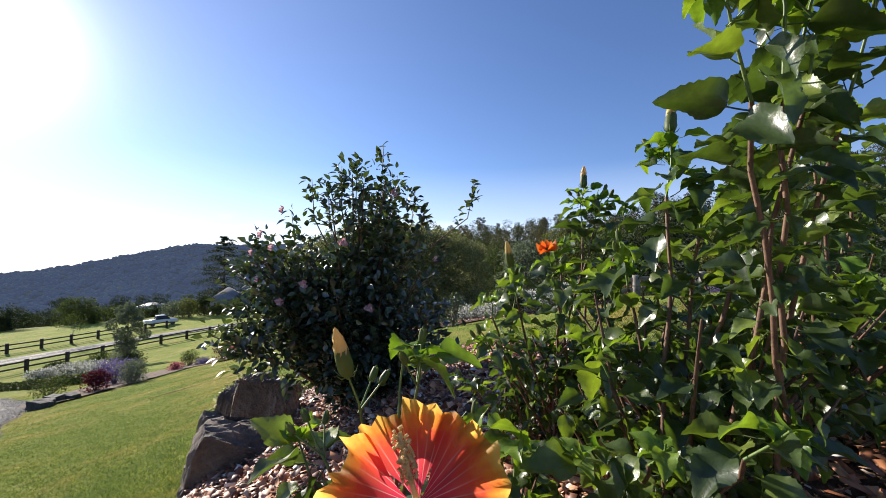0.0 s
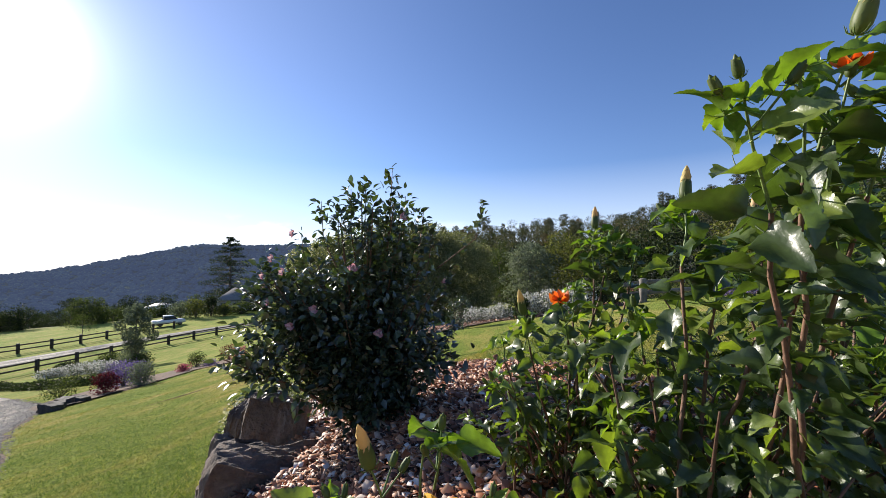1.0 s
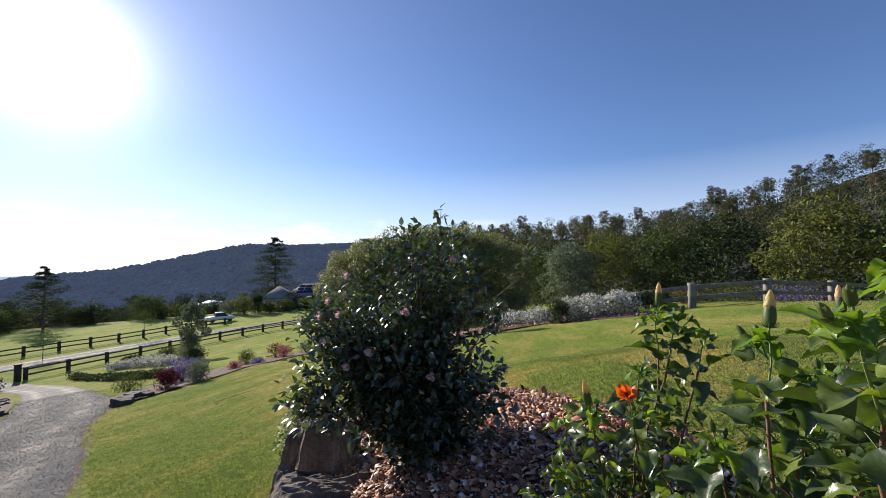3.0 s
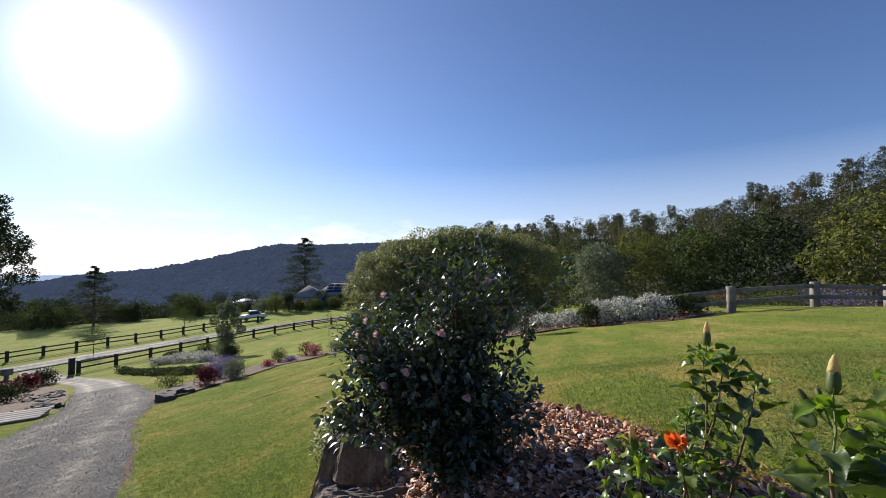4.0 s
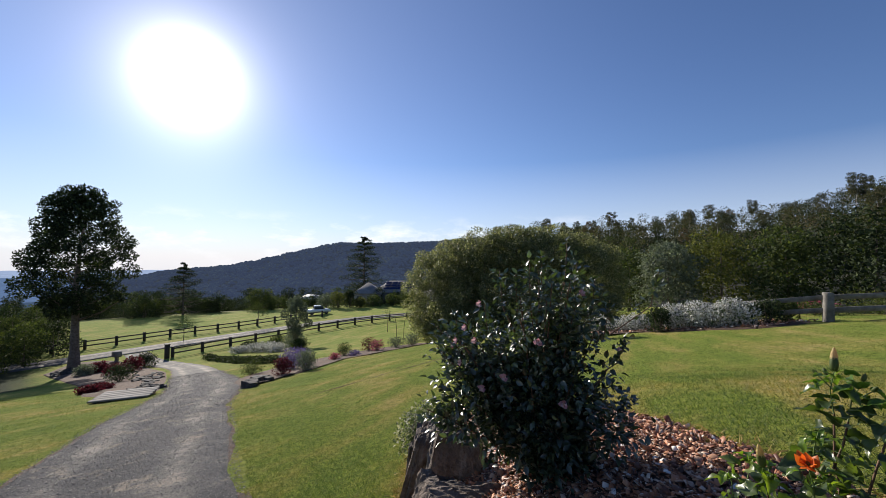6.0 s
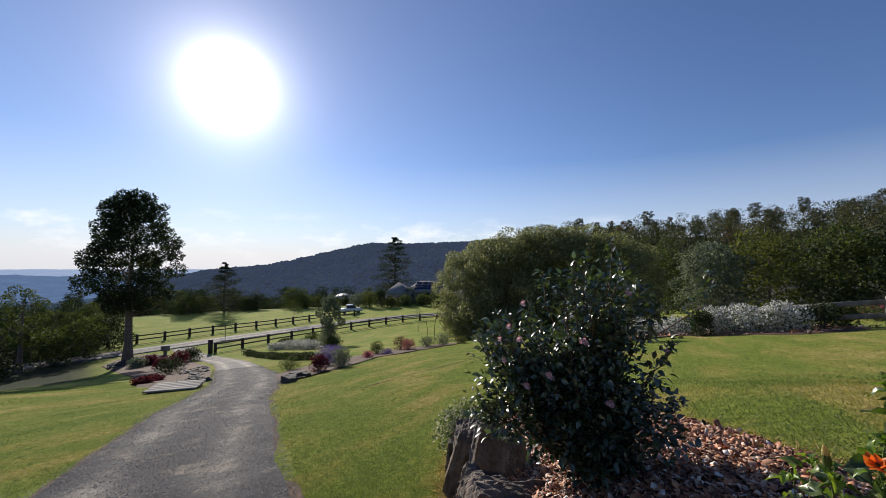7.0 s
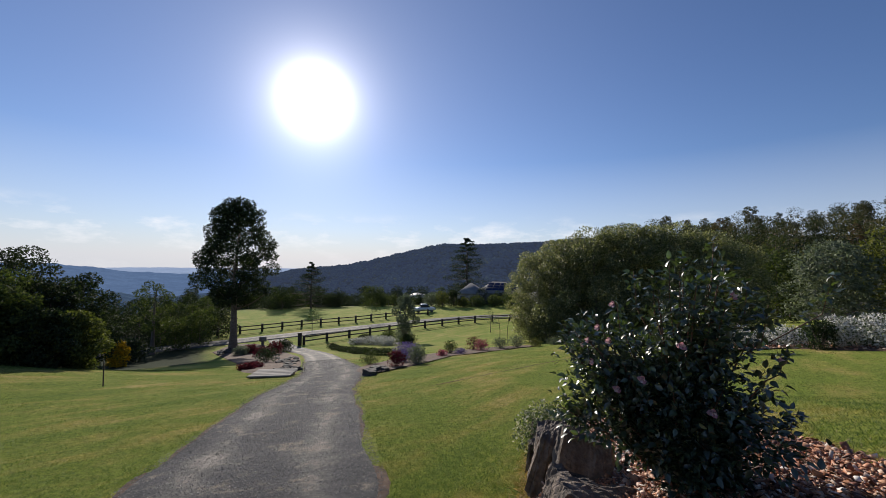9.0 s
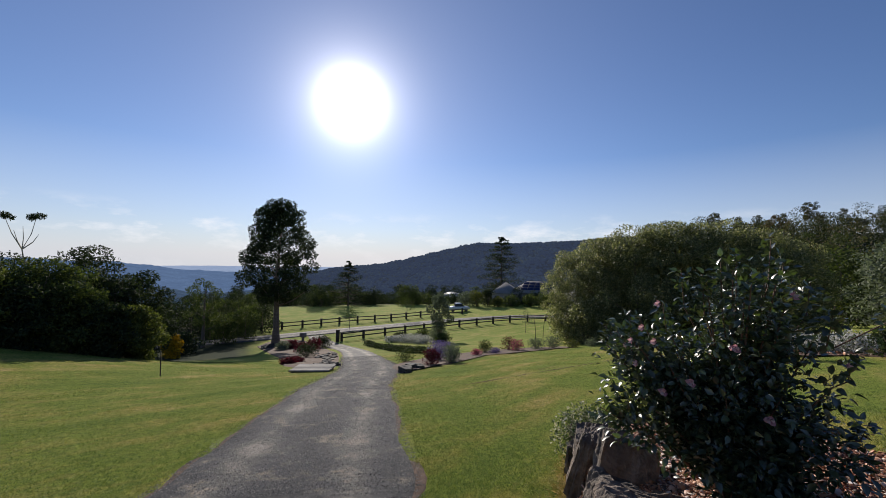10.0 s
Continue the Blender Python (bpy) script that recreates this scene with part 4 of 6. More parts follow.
# the thicket on the left
for i, (a, d, h, rx, mat, lab) in enumerate((
        (97, 23, 3.9, 2.4, TREE_DARK, "dark bushy evergreen tree in a dense thicket"), (92, 23.5, 3.7, 2.2, TREE_MID, "green bushy tree in a dense thicket"), (88, 26, 3.8, 2.3, TREE_DARK, "dark bushy evergreen tree in a dense thicket"),
        (84.6, 23, 3.6, 1.9, TREE_MID, "green bushy tree in a dense thicket"), (81.4, 26, 5.2, 2.0, TREE_DARK, "tall dark tree rising over the thicket"), (79, 23.5, 3.7, 1.6, TREE_DARK, "dark bushy evergreen tree in a dense thicket"),
        (76.6, 25.5, 4.5, 1.6, TREE_DARK, "dark rounded tree at the end of the thicket"), (90, 21.5, 2.7, 1.5, TREE_OLIVE, "olive-green shrub at the front of the thicket"), (86.6, 21.5, 2.4, 1.4, TREE_DARK, "low dark shrub at the front of the thicket"),
        (82.4, 21.8, 2.7, 1.4, TREE_MID, "rounded green shrub at the front of the thicket"), (79.6, 21.8, 2.2, 1.1, TREE_DARK, "low dark shrub at the front of the thicket"), (77.2, 22.4, 2.4, 1.1, TREE_OLIVE, "olive-green shrub at the end of the thicket"),
        (103, 24, 4.6, 2.4, TREE_DARK, "dark bushy evergreen tree in a dense thicket"), (94.5, 21.5, 3.0, 1.5, TREE_MID, "rounded green shrub at the front of the thicket"), (84.5, 27.5, 3.8, 1.8, TREE_MID, "green bushy tree in a dense thicket"))):
    x, y = at_bearing(a, d)
    t = make_tree("thicket_tree", lab, h, 0.2, rx, 12000, 0.12, mat, 90 + i, clumps=22, group="thicket", clump_size=0.34)
    t.location = (x, y, ground_z(x, y) - 0.15)
x, y = at_bearing(70.2, 55)
t = make_tree("small_tree", "small open tree with bare upper twigs below the lawn", 8.2, 2.4, 2.6, 3600, 0.2, TREE_MID, 120, clumps=16, trunk_r=0.24, clump_size=0.24)
t.location = (x, y, ground_z(x, y) - 0.1)
for i, (a, d, h, rx, mat, lab) in enumerate(((68.0, 27, 1.7, 0.9, TREE_MID, "round green shrub below the lawn"), (65.5, 28, 2.1, 0.9, TREE_MID, "upright green shrub beside the tall tree"), (73.4, 22, 1.05, 0.45, FL_YELLOW, "shrub covered in yellow blossom"),
                                            (72.2, 24, 1.0, 0.8, TREE_DARK, "low dark shrub below the lawn"), (63.4, 30, 1.9, 1.1, TREE_DARK, "dark shrub behind the tall tree"), (67, 34, 2.6, 1.6, TREE_DARK, "dark shrub below the slope"), (71.5, 33, 2.4, 1.8, TREE_DARK, "dark shrub below the slope"), (75, 30, 2.2, 1.6, TREE_DARK, "dark shrub below the slope"))):
    x, y = at_bearing(a, d * 2.1)
    t = make_tree("shrub", lab, h * 2.0, 0.2, rx * 2.1, 2200, 0.24, mat, 130 + i, clumps=12, category="shrub")
    t.location = (x, y, ground_z(x, y) - 0.05)


def umbrella_tree():
    """A tall bare-stemmed tree with two flat leaf tops."""
    rng = np.random.default_rng(9)
    root = thing("umbrella_tree", 0, 0, 0, "tall thin bare-stemmed tree with two flat leafy tops", "tree")
    b, c = Build(), Build()
    tube(b, [(0, 0, 0), (0.12, 0, 4.9), (-0.1, 0, 6.1)], [0.09, 0.07, 0.055], 6)
    for ex, ez in ((-1.35, 8.2), (0.8, 8.25), (-0.1, 7.6), (1.0, 7.1), (-0.7, 7.3)):
        tube(b, [(-0.1, 0, 6.1), (ex * 0.62, rng.normal(0, 0.2), 6.1 + (ez - 6.1) * 0.48), (ex, 0, ez)], [0.045, 0.035, 0.018], 5)
    part("trunk", b, PALEBARK, root, smooth=True)
    crown(c, rng, [((-1.5, 0, 8.25), (0.55, 0.55, 0.15)), ((-1.05, 0.2, 8.15), (0.4, 0.4, 0.12)), ((0.9, 0, 8.3), (0.6, 0.55, 0.15)), ((0.5, 0.1, 8.2), (0.4, 0.4, 0.12))], 900, 0.16)
    part("crown", c, TREE_DARK, root)
    return root


t = umbrella_tree()
t.rotation_euler.z = radians(90)
t.scale = (0.66, 0.66, 1.0)
x, y = at_bearing(86.0, 37)
t.location = (x, y, 1.48 + 37 * math.tan(radians(3.8)) - 8.4)


# ---- fences ----
def rail_fence(name, line, label, posts_every, height, rails, mat, post=0.16, rail=(0.05, 0.15), ground=ground_z, exact=False):
    """Posts and rails along a plan line."""
    root = thing(name, *line[0], ground(*line[0]), label, "fence", "paddock fences")
    o = root.location
    pts, run = spline(line, 0.2), 0.0
    spots = [pts[0]]
    for p, q in zip(pts, pts[1:]):
        run += (q - p).length
        if run >= posts_every:
            spots.append(q); run = 0.0
    if exact:
        spots = [Vector(p) for p in line]
    b = Build(); box(b, (post, post, height + 0.3), (0, 0, height / 2 - 0.15), 0.015)
    post_mesh = b.mesh("post", mat)
    for p in spots:
        part("post", post_mesh, mat, root, m=Matrix.Translation((p.x - o.x, p.y - o.y, ground(p.x, p.y) - o.z)))
    for p, q in zip(spots, spots[1:]):
        for h in rails:
            a = Vector((p.x - o.x, p.y - o.y, ground(p.x, p.y) - o.z + h))
            c = Vector((q.x - o.x, q.y - o.y, ground(q.x, q.y) - o.z + h))
            d = c - a
            rb = Build(); box(rb, (rail[0], d.length + 0.05, rail[1]), (0, 0, 0), 0.006)
            part("rail", rb, mat, root, m=Matrix.Translation((a + c) / 2) @ d.to_track_quat("Y", "Z").to_matrix().to_4x4())
    return root


rail_fence("rail_fence", [(-41.2, 30.2), (-40.6, 34), (-39.6, 38), (-36.2, 48.3), (-33.4, 55), (-30, 60), (-24, 65), (-14, 69)], "dark timber post-and-rail fence along the lane", 3.1, 1.15, (0.45, 0.95), DARKWOOD, 0.24)
rail_fence("rail_fence", [(-62, 20), (-57.3, 31.5), (-54.6, 40), (-51, 47.2), (-48.5, 55.2), (-45, 63)], "dark timber post-and-rail fence beside the far paddock", 2.9, 1.2, (0.45, 0.98), DARKWOOD, 0.24)
fr = rail_fence("rail_fence", [(4.4, 16.6), (6.9, 14.37), (10.27, 15.84), (13.6, 17.3), (17, 18.8)], "weathered grey timber fence behind the lawn", 3.6, 0.88, (0.36, 0.74), GREYWOOD, 0.2, (0.05, 0.15), exact=True)
gp = thing("gate_post", -41.2, 29.6, ground_z(-41.2, 29.6), "stout dark timber gate post beside the driveway", "post")
b = Build(); box(b, (0.34, 0.34, 1.5), (0, 0, 0.7), 0.03); part("post", b, DARKWOOD, gp)
b = Build(); box(b, (0.42, 0.42, 0.08), (0, 0, 1.49), 0.02); part("cap", b, DARKWOOD, gp)


# ---- buildings, car ----
def hip_roof(b, sx, sy, h, z, eave=0.4):
    x, y = sx / 2 + eave, sy / 2 + eave
    r = max(0.2, x - y)
    v = [(-x, -y, z), (x, -y, z), (x, y, z), (-x, y, z), (-r, 0, z + h), (r, 0, z + h),
         (-x, -y, z - 0.15), (x, -y, z - 0.15), (x, y, z - 0.15), (-x, y, z - 0.15)]
    b.add(v, [[0, 1, 5, 4], [2, 3, 4, 5], [0, 6, 7, 1], [1, 7, 8, 2], [2, 8, 9, 3], [3, 9, 6, 0], [9, 8, 7, 6]])
    b.f.append(np.array([[1, 2, 5], [3, 0, 4]]) + b.n - 10)
    return b


def house(x, y, z, turn, sx, sy, wall_h, roof_h, roof_mat, label, panels=False):
    root = thing("house", x, y, z, label, "house")
    root.rotation_euler.z = radians(turn)
    b = Build(); box(b, (sx, sy, wall_h), (0, 0, wall_h / 2), 0.02); part("wall", b, HOUSEWALL, root)
    part("roof", hip_roof(Build(), sx, sy, roof_h, wall_h + 0.15), roof_mat, root)
    for i in range(int(sx // 2.4)):
        w = Build(); box(w, (1.1, 0.06, 1.2), (0, 0, 0), 0.01)
        pane = part("window", w, GLASS_DARK, root, m=Matrix.Translation((-sx / 2 + 1.3 + i * 2.4, -sy / 2 - 0.02, wall_h * 0.55)))
        s = Build(); box(s, (1.3, 0.12, 0.08), (0, 0, -0.66), 0.01); part("sill", s, ROOFPALE, pane)
    if panels:
        tilt = math.atan2(roof_h, sy / 2 + 0.4)
        for i in range(5):
            for j in range(3):
                p = Build(); box(p, (1.5, 1.0, 0.05), (0, 0, 0), 0.01)
                y = -0.85 - j * 0.92
                z = wall_h + 0.15 + roof_h * (1 + y / (sy / 2 + 0.4)) + 0.07
                part("solar_panel", p, SOLAR, root, m=Matrix.Translation((-1.9 + i * 1.56 - 0.25 * j, y, z)) @ Matrix.Rotation(tilt, 4, "X"))
    return root


x, y = at_bearing(25.4, 104)
house(x, y, -9.8, 24, 11, 7.5, 2.7, 2.8, ROOFTIN, "low house with a grey hipped roof and solar panels", True)
x, y = at_bearing(29.4, 101)
house(x, y, -9.6, 24, 6.4, 6.4, 2.5, 2.5, ROOFTIN, "small house wing with a grey pyramid roof")
x, y = at_bearing(37.3, 112)
house(x, y, -11.4, 34, 6, 4.4, 2.0, 1.1, ROOFPALE, "small shed with a pale metal roof")


def car(x, y, turn):
    root = thing("parked_car", x, y, ground_z(x, y) + 0.08, "white pickup car parked on the lane", "car")
    root.rotation_euler.z = radians(turn)
    side = [(-2.3, 0.45), (-2.35, 0.95), (-0.9, 1.0), (-0.75, 1.02), (1.1, 1.02), (2.15, 0.92), (2.3, 0.6), (2.25, 0.4)]
    n = len(side)
    v = [(px, -0.86, pz) for px, pz in side] + [(px, 0.86, pz) for px, pz in side]
    b = Build().add(v, [[i, (i + 1) % n, n + (i + 1) % n, n + i] for i in range(n)])
    b.f.append(np.array([list(range(n))[::-1]])); b.f.append(np.array([list(range(n, 2 * n))]))
    part("body", b, CARPAINT, root)
    cab = [(-0.85, 1.03), (-0.7, 1.62), (0.55, 1.62), (1.15, 1.03)]
    v = [(px, -0.8 + (0.12 if pz > 1.3 else 0), pz) for px, pz in cab] + [(px, 0.8 - (0.12 if pz > 1.3 else 0), pz) for px, pz in cab]
    b = Build().add(v, [[i, (i + 1) % 4, 4 + (i + 1) % 4, 4 + i] for i in range(4)] + [[3, 2, 1, 0], [4, 5, 6, 7]])
    part("cabin", b, GLASS_DARK, root, "dark windows")
    b = Build(); box(b, (1.2, 1.38, 0.06), (-0.08, 0, 1.645), 0.02); part("cabin_roof", b, CARPAINT, root)
    for wx in (-1.4, 1.45):
        for wy in (-0.8, 0.8):
            b = Build()
            tube(b, [(wx, wy - 0.1, 0.33), (wx, wy + 0.1, 0.33)], [0.33, 0.33], 18)
            wheel = part("wheel", b, TYRE, root)
            b = Build(); tube(b, [(wx, wy - 0.115, 0.33), (wx, wy + 0.115, 0.33)], [0.2, 0.2], 12)
            part("rim", b, ROOFTIN, wheel, "grey wheel rim")
    return root


x, y = at_bearing(36.3, 82)
car(x, y, 52)


# ---- island bed by the drive, culvert boards ----
ISLE = [at_bearing(64.2, 52), at_bearing(61.5, 57), at_bearing(57.5, 53), at_bearing(54.2, 40), at_bearing(53.3, 29), at_bearing(53.7, 17.2), at_bearing(55.5, 17.6), at_bearing(60.8, 19), at_bearing(61.2, 30), at_bearing(62.5, 42)]
bed_surface("island_bed", ISLE, "island garden bed of brown mulch under the tall tree", 0.5, 0.06)
gx, gy = at_bearing(57.0, 16.3)
cul = thing("culvert_cover", gx, gy, ground_z(gx, gy) + 0.1, "weathered grey timber cover over a culvert beside the driveway", "cover")
cul.rotation_euler = (radians(-5), 0, radians(42))
for i in range(5):
    b = Build(); box(b, (1.5, 0.26, 0.05), (0.01 * (i % 2), -0.56 + i * 0.28, 0.03), 0.01)
    part("plank", b, CONCRETE, cul)
for k in (-0.6, 0.6):
    b = Build(); box(b, (0.1, 1.4, 0.22), (k, 0, -0.12), 0.01); part("bearer", b, DARKWOOD, cul)
mx, my = at_bearing(58.3, 54)
mb = thing("post_box", mx, my, ground_z(mx, my), "small pale box on a short post", "box")
b = Build(); box(b, (0.75, 0.55, 0.6), (0, 0, 0.7), 0.06); part("body", b, CONCRETE, mb)
b = Build(); box(b, (0.25, 0.25, 0.6), (0, 0, 0.15), 0.01); part("post", b, GREYWOOD, mb)


def shrub(name, x, y, h, r, mat, leaves, size, label, seed, leaf=FAR_LEAF, z=None, clumps=11, category="shrub", group=""):
    """A rounded shrub: short stems and a crown of many small clumps."""
    rng = np.random.default_rng(seed)
    root = thing(name, x, y, (ground_z(x, y) if z is None else z), label, category, group)
    b = Build()
    for k in range(6):
        a = k * 1.05 + rng.random()
        tube(b, [(0, 0, -0.05), (math.cos(a) * r * 0.3, math.sin(a) * r * 0.3, h * 0.4), (math.cos(a) * r * 0.6, math.sin(a) * r * 0.6, h * 0.75)], [0.02 * h + 0.006, 0.012 * h + 0.004, 0.003], 4)
    part("stem", b, BARK, root)
    cl = []
    for k in range(clumps):
        a, q = k * 2.4 + rng.random(), r * 0.62 * math.sqrt((k + 0.3) / clumps)
        s = r * (0.34 + 0.16 * rng.random())
        zz = h * (0.82 - 0.42 * (q / r) ** 1.5) * (0.8 + 0.25 * rng.random()) - 0.2 * s
        cl.append(((math.cos(a) * q, math.sin(a) * q, max(s * 0.7, zz)), (s, s, min(s, h * 0.4))))
        if k % 2:
            cl.append(((math.cos(a) * q * 1.1, math.sin(a) * q * 1.1, h * 0.25), (s, s, h * 0.28)))
    part("foliage", crown(Build(), rng, cl, leaves, size, leaf), mat, root)
    return root


for i, (a, d, h, r, mat, lab) in enumerate(((58.4, 42, 1.0, 0.75, FL_RED, "red-leaved round shrub in the island bed"), (56.8, 43, 1.3, 0.95, FL_RED, "dark red round shrub in the island bed"), (57.8, 29, 1.1, 0.85, TREE_DARK, "clipped dark green ball shrub in the island bed"),
                                            (60.2, 21, 0.32, 0.5, FL_RED, "low mat of red leaves beside the culvert"), (59.2, 22.5, 0.3, 0.45, FL_RED, "low mat of red leaves beside the culvert"), (60.8, 46, 0.9, 0.9, TREE_GREY, "small grey-green shrub under the tree"), (55.6, 46, 1.3, 1.0, TREE_DARK, "dark round shrub in the island bed"), (59.6, 47, 0.9, 0.8, FL_RED, "reddish shrub in the island bed"))):
    x, y = at_bearing(a, d)
    shrub("shrub", x, y, h, r, mat, 1100, 0.1 if d < 30 else 0.16, lab, 200 + i)
for i in range(46):
    rr = random.Random(i)
    if i < 34:
        a, d = 53.7 + rr.random() * 3.0, 18.5 + rr.random() ** 2 * 17
    else:
        a, d = 61.5 + rr.random() * 2.6, 48 + rr.random() * 3
    x, y = at_bearing(a, d)
    s = rr.uniform(0.1, 0.18) * (1 if d < 40 else 1.7)
    boulder("stone", (x, y, ground_z(x, y) + s * 0.4), (s * 1.3, s, s * 0.8), (rr.uniform(-20, 20), 0, rr.uniform(0, 360)), 40 + i, "dark rough stone edging the island bed", DARKROCK, 0.4, "edging stones", 5)

# ---- long flower bed across the slope ----
LONG = [(-9.2, 8.5), (-9.75, 10.2), (-9.6, 11.8), (-10.7, 15.2), (-10.5, 18.5), (-9.8, 20.2), (-8.3, 21.6), (-9.5, 23), (-12, 21.5), (-13.5, 17), (-12.6, 12), (-10.8, 9.2)]
LONG = [(x * 1.075, y * 1.075) for x, y in LONG]
bed_surface("long_bed", LONG, "long mulched flower bed across the slope", 0.5, 0.04)
for i, (x, y, s) in enumerate(((-9.25, 8.75, 0.28), (-9.7, 9.3, 0.26), (-9.95, 9.75, 0.3), (-9.4, 9.1, 0.2), (-10.1, 10.2, 0.25), (-9.6, 9.9, 0.2))):
    x, y = x * 1.075, y * 1.075
    boulder("stone", (x, y, ground_z(x, y) + 0.08), (s * 0.85, s * 0.7, s * 0.5), (0, 5, i * 50), 70 + i, "dark flat stone at the end of the flower bed", DARKROCK, 0.4, "edging stones", 8)
for i, (x, y, h, r, mat, n, lab) in enumerate((
        (-10.2, 11.2, 0.72, 0.4, FL_RED, 1700, "deep red-leaved shrub in the flower bed"), (-10.0, 12.3, 0.85, 0.6, TREE_GREY, 2000, "silvery grey-green bush in the flower bed"),
        (-11.4, 13.2, 0.95, 0.7, FL_PURPLE, 1800, "purple-flowered lavender bush in the flower bed"), (-12.2, 14.6, 0.9, 0.7, FL_PURPLE, 1800, "purple-flowered lavender bush in the flower bed"), (-11.9, 17.8, 0.85, 0.5, TREE_MID, 1300, "small upright green conifer"),
        (-11.2, 15.9, 0.4, 0.35, FL_PINK, 700, "low orange-red flowering plant"), (-10.9, 17.2, 0.35, 0.4, FL_PURPLE, 700, "low purple flowering plant"), (-10.7, 19.2, 0.75, 0.5, FL_PINK, 1300, "round pink-flowered bush in the flower bed"),
        (-11.6, 19.9, 0.9, 0.6, FL_RED, 1200, "dark reddish bush in the flower bed"), (-10.1, 20.4, 0.8, 0.6, TREE_GREY, 1300, "grey-green bush in the flower bed"), (-9.3, 20.9, 0.8, 0.6, TREE_GREY, 1300, "pale grey-green bush in the flower bed"),
        (-8.4, 21.6, 0.5, 0.45, TREE_YELLOW, 900, "low yellowish plant in the flower bed"), (-7.6, 22.4, 0.5, 0.5, TREE_GREY, 900, "low grey plant at the end of the flower bed"), (-12.6, 12.2, 0.6, 0.6, TREE_MID, 900, "low green plant in the flower bed"))):
    shrub("shrub", x * 1.075, y * 1.075, h, r, mat, n, 0.06, lab, 240 + i, group="flower bed plants")

# pale flowers, ferns and clipped box by the gate
for i, (x, y, h, r, mat, lab) in enumerate(((-33.2, 33.6, 0.9, 1.4, FL_WHITE, "low mound of massed white flowers"), (-31.4, 33.4, 1.0, 1.5, FL_WHITE, "low mound of massed white flowers"), (-34.8, 33.0, 0.7, 1.2, FL_WHITE, "low mound of massed white flowers"), (-29.5, 32.6, 0.9, 1.2, FL_WHITE, "low mound of massed white flowers"),
                                            (-30.8, 36.6, 1.5, 1.3, TREE_GREY, "pale spreading fern near the gate"), (-33.5, 37.0, 1.3, 1.2, TREE_MID, "green shrub beside the fence"), (-27.6, 33.8, 1.1, 1.2, TREE_MID, "green shrub near the sapling"), (-36.0, 35.5, 0.9, 1.0, TREE_DARK, "dark shrub beside the fence"))):
    shrub("shrub", x, y, h, r, mat, 1300, 0.15, lab, 270 + i, group="gate bed plants")


def hedge(name, line, h, w, mat, leaves, size, label, seed, stems=BARK, wild=0.0):
    """A clipped hedge along a plan line."""
    rng = np.random.default_rng(seed)
    pts = spline(line, 0.35)
    o = (pts[0].x, pts[0].y, ground_z(pts[0].x, pts[0].y))
    root = thing(name, *o, label, "hedge")
    cl = []
    for p in pts:
        for k in range(2):
            q = p + Vector((rng.normal(0, w * 0.12), rng.normal(0, w * 0.12)))
            hh = h * (0.85 + wild * rng.random())
            cl.append(((q.x - o[0], q.y - o[1], ground_z(q.x, q.y) - o[2] + hh * 0.5), (w * 0.5, w * 0.5, hh * 0.5)))
    part("foliage", crown(Build(), rng, cl, leaves, size), mat, root)
    b = Build()
    for p in pts[::3]:
        tube(b, [(p.x - o[0], p.y - o[1], ground_z(p.x, p.y) - o[2] - 0.05), (p.x - o[0], p.y - o[1] + 0.05, ground_z(p.x, p.y) - o[2] + h * 0.7)], [0.03, 0.012], 5)
    part("stem", b, stems, root)
    return root


hedge("box_hedge", [(-35.5, 29.6), (-28, 25.2), (-22, 21.2), (-17.5, 19)], 0.55, 0.9, TREE_DARK, 6000, 0.13, "low clipped dark green hedge beside the driveway", 3)
hedge("flowering_hedge", [(3.2, 16.4), (4.0, 15.6), (4.9, 15.0)], 0.86, 0.9, FL_WHITE, 11000, 0.075, "white-flowering rounded hedge at the edge of the lawn", 4, wild=0.35)
hedge("flowering_hedge", [(0.6, 19.2), (1.4, 18.2), (2.3, 17.3)], 0.66, 0.9, FL_WHITE, 8000, 0.075, "low white-flowering hedge at the edge of the lawn", 5, wild=0.35)
BACKBED = [(-1.5, 15.5), (0.6, 16.9), (2.4, 16.3), (3.6, 15), (5.2, 13.9), (6.8, 14.6), (6.4, 16), (3.5, 18), (0.5, 20.5), (-2, 20)]
bed_surface("hedge_bed", BACKBED, "mulched bed of red-brown bark under the hedge", 0.4, 0.05)
chips("hedge_mulch", BACKBED, 3500, 0.09, 8, "loose reddish bark under the hedge", 0.07)
for i, (x, y, h, r, mat, lab) in enumerate(((2.7, 16.0, 1.05, 0.45, TREE_DARK, "dark glossy round shrub among the hedge"), (5.6, 14.9, 0.95, 0.5, TREE_DARK, "dark leafy shrub at the end of the hedge"), (6.3, 15.3, 0.8, 0.4, TREE_MID, "dark leafy shrub at the end of the hedge"), (0.2, 15.6, 1.6, 0.5, CAM_LEAF, "young dark camellia with glossy leaves"),
                                            (8.6, 18.5, 0.6, 1.2, TREE_MID, "low green planting behind the fence"), (9.2, 20, 0.6, 0.8, FL_PINK, "red-flowering plant behind the fence"), (11.4, 19.5, 0.7, 1.2, TREE_MID, "low green planting behind the fence"), (14.8, 22.0, 1.0, 1.5, FL_PURPLE, "purple-flowering mass behind the fence"), (17.2, 22.5, 1.0, 1.5, FL_PURPLE, "purple-flowering mass behind the fence"), (14, 24, 1.2, 2.4, TREE_YELLOW, "low clipped yellow-green hedge plant"))):
    shrub("shrub", x, y, h, r, mat, 1400, 0.08, lab, 300 + i)


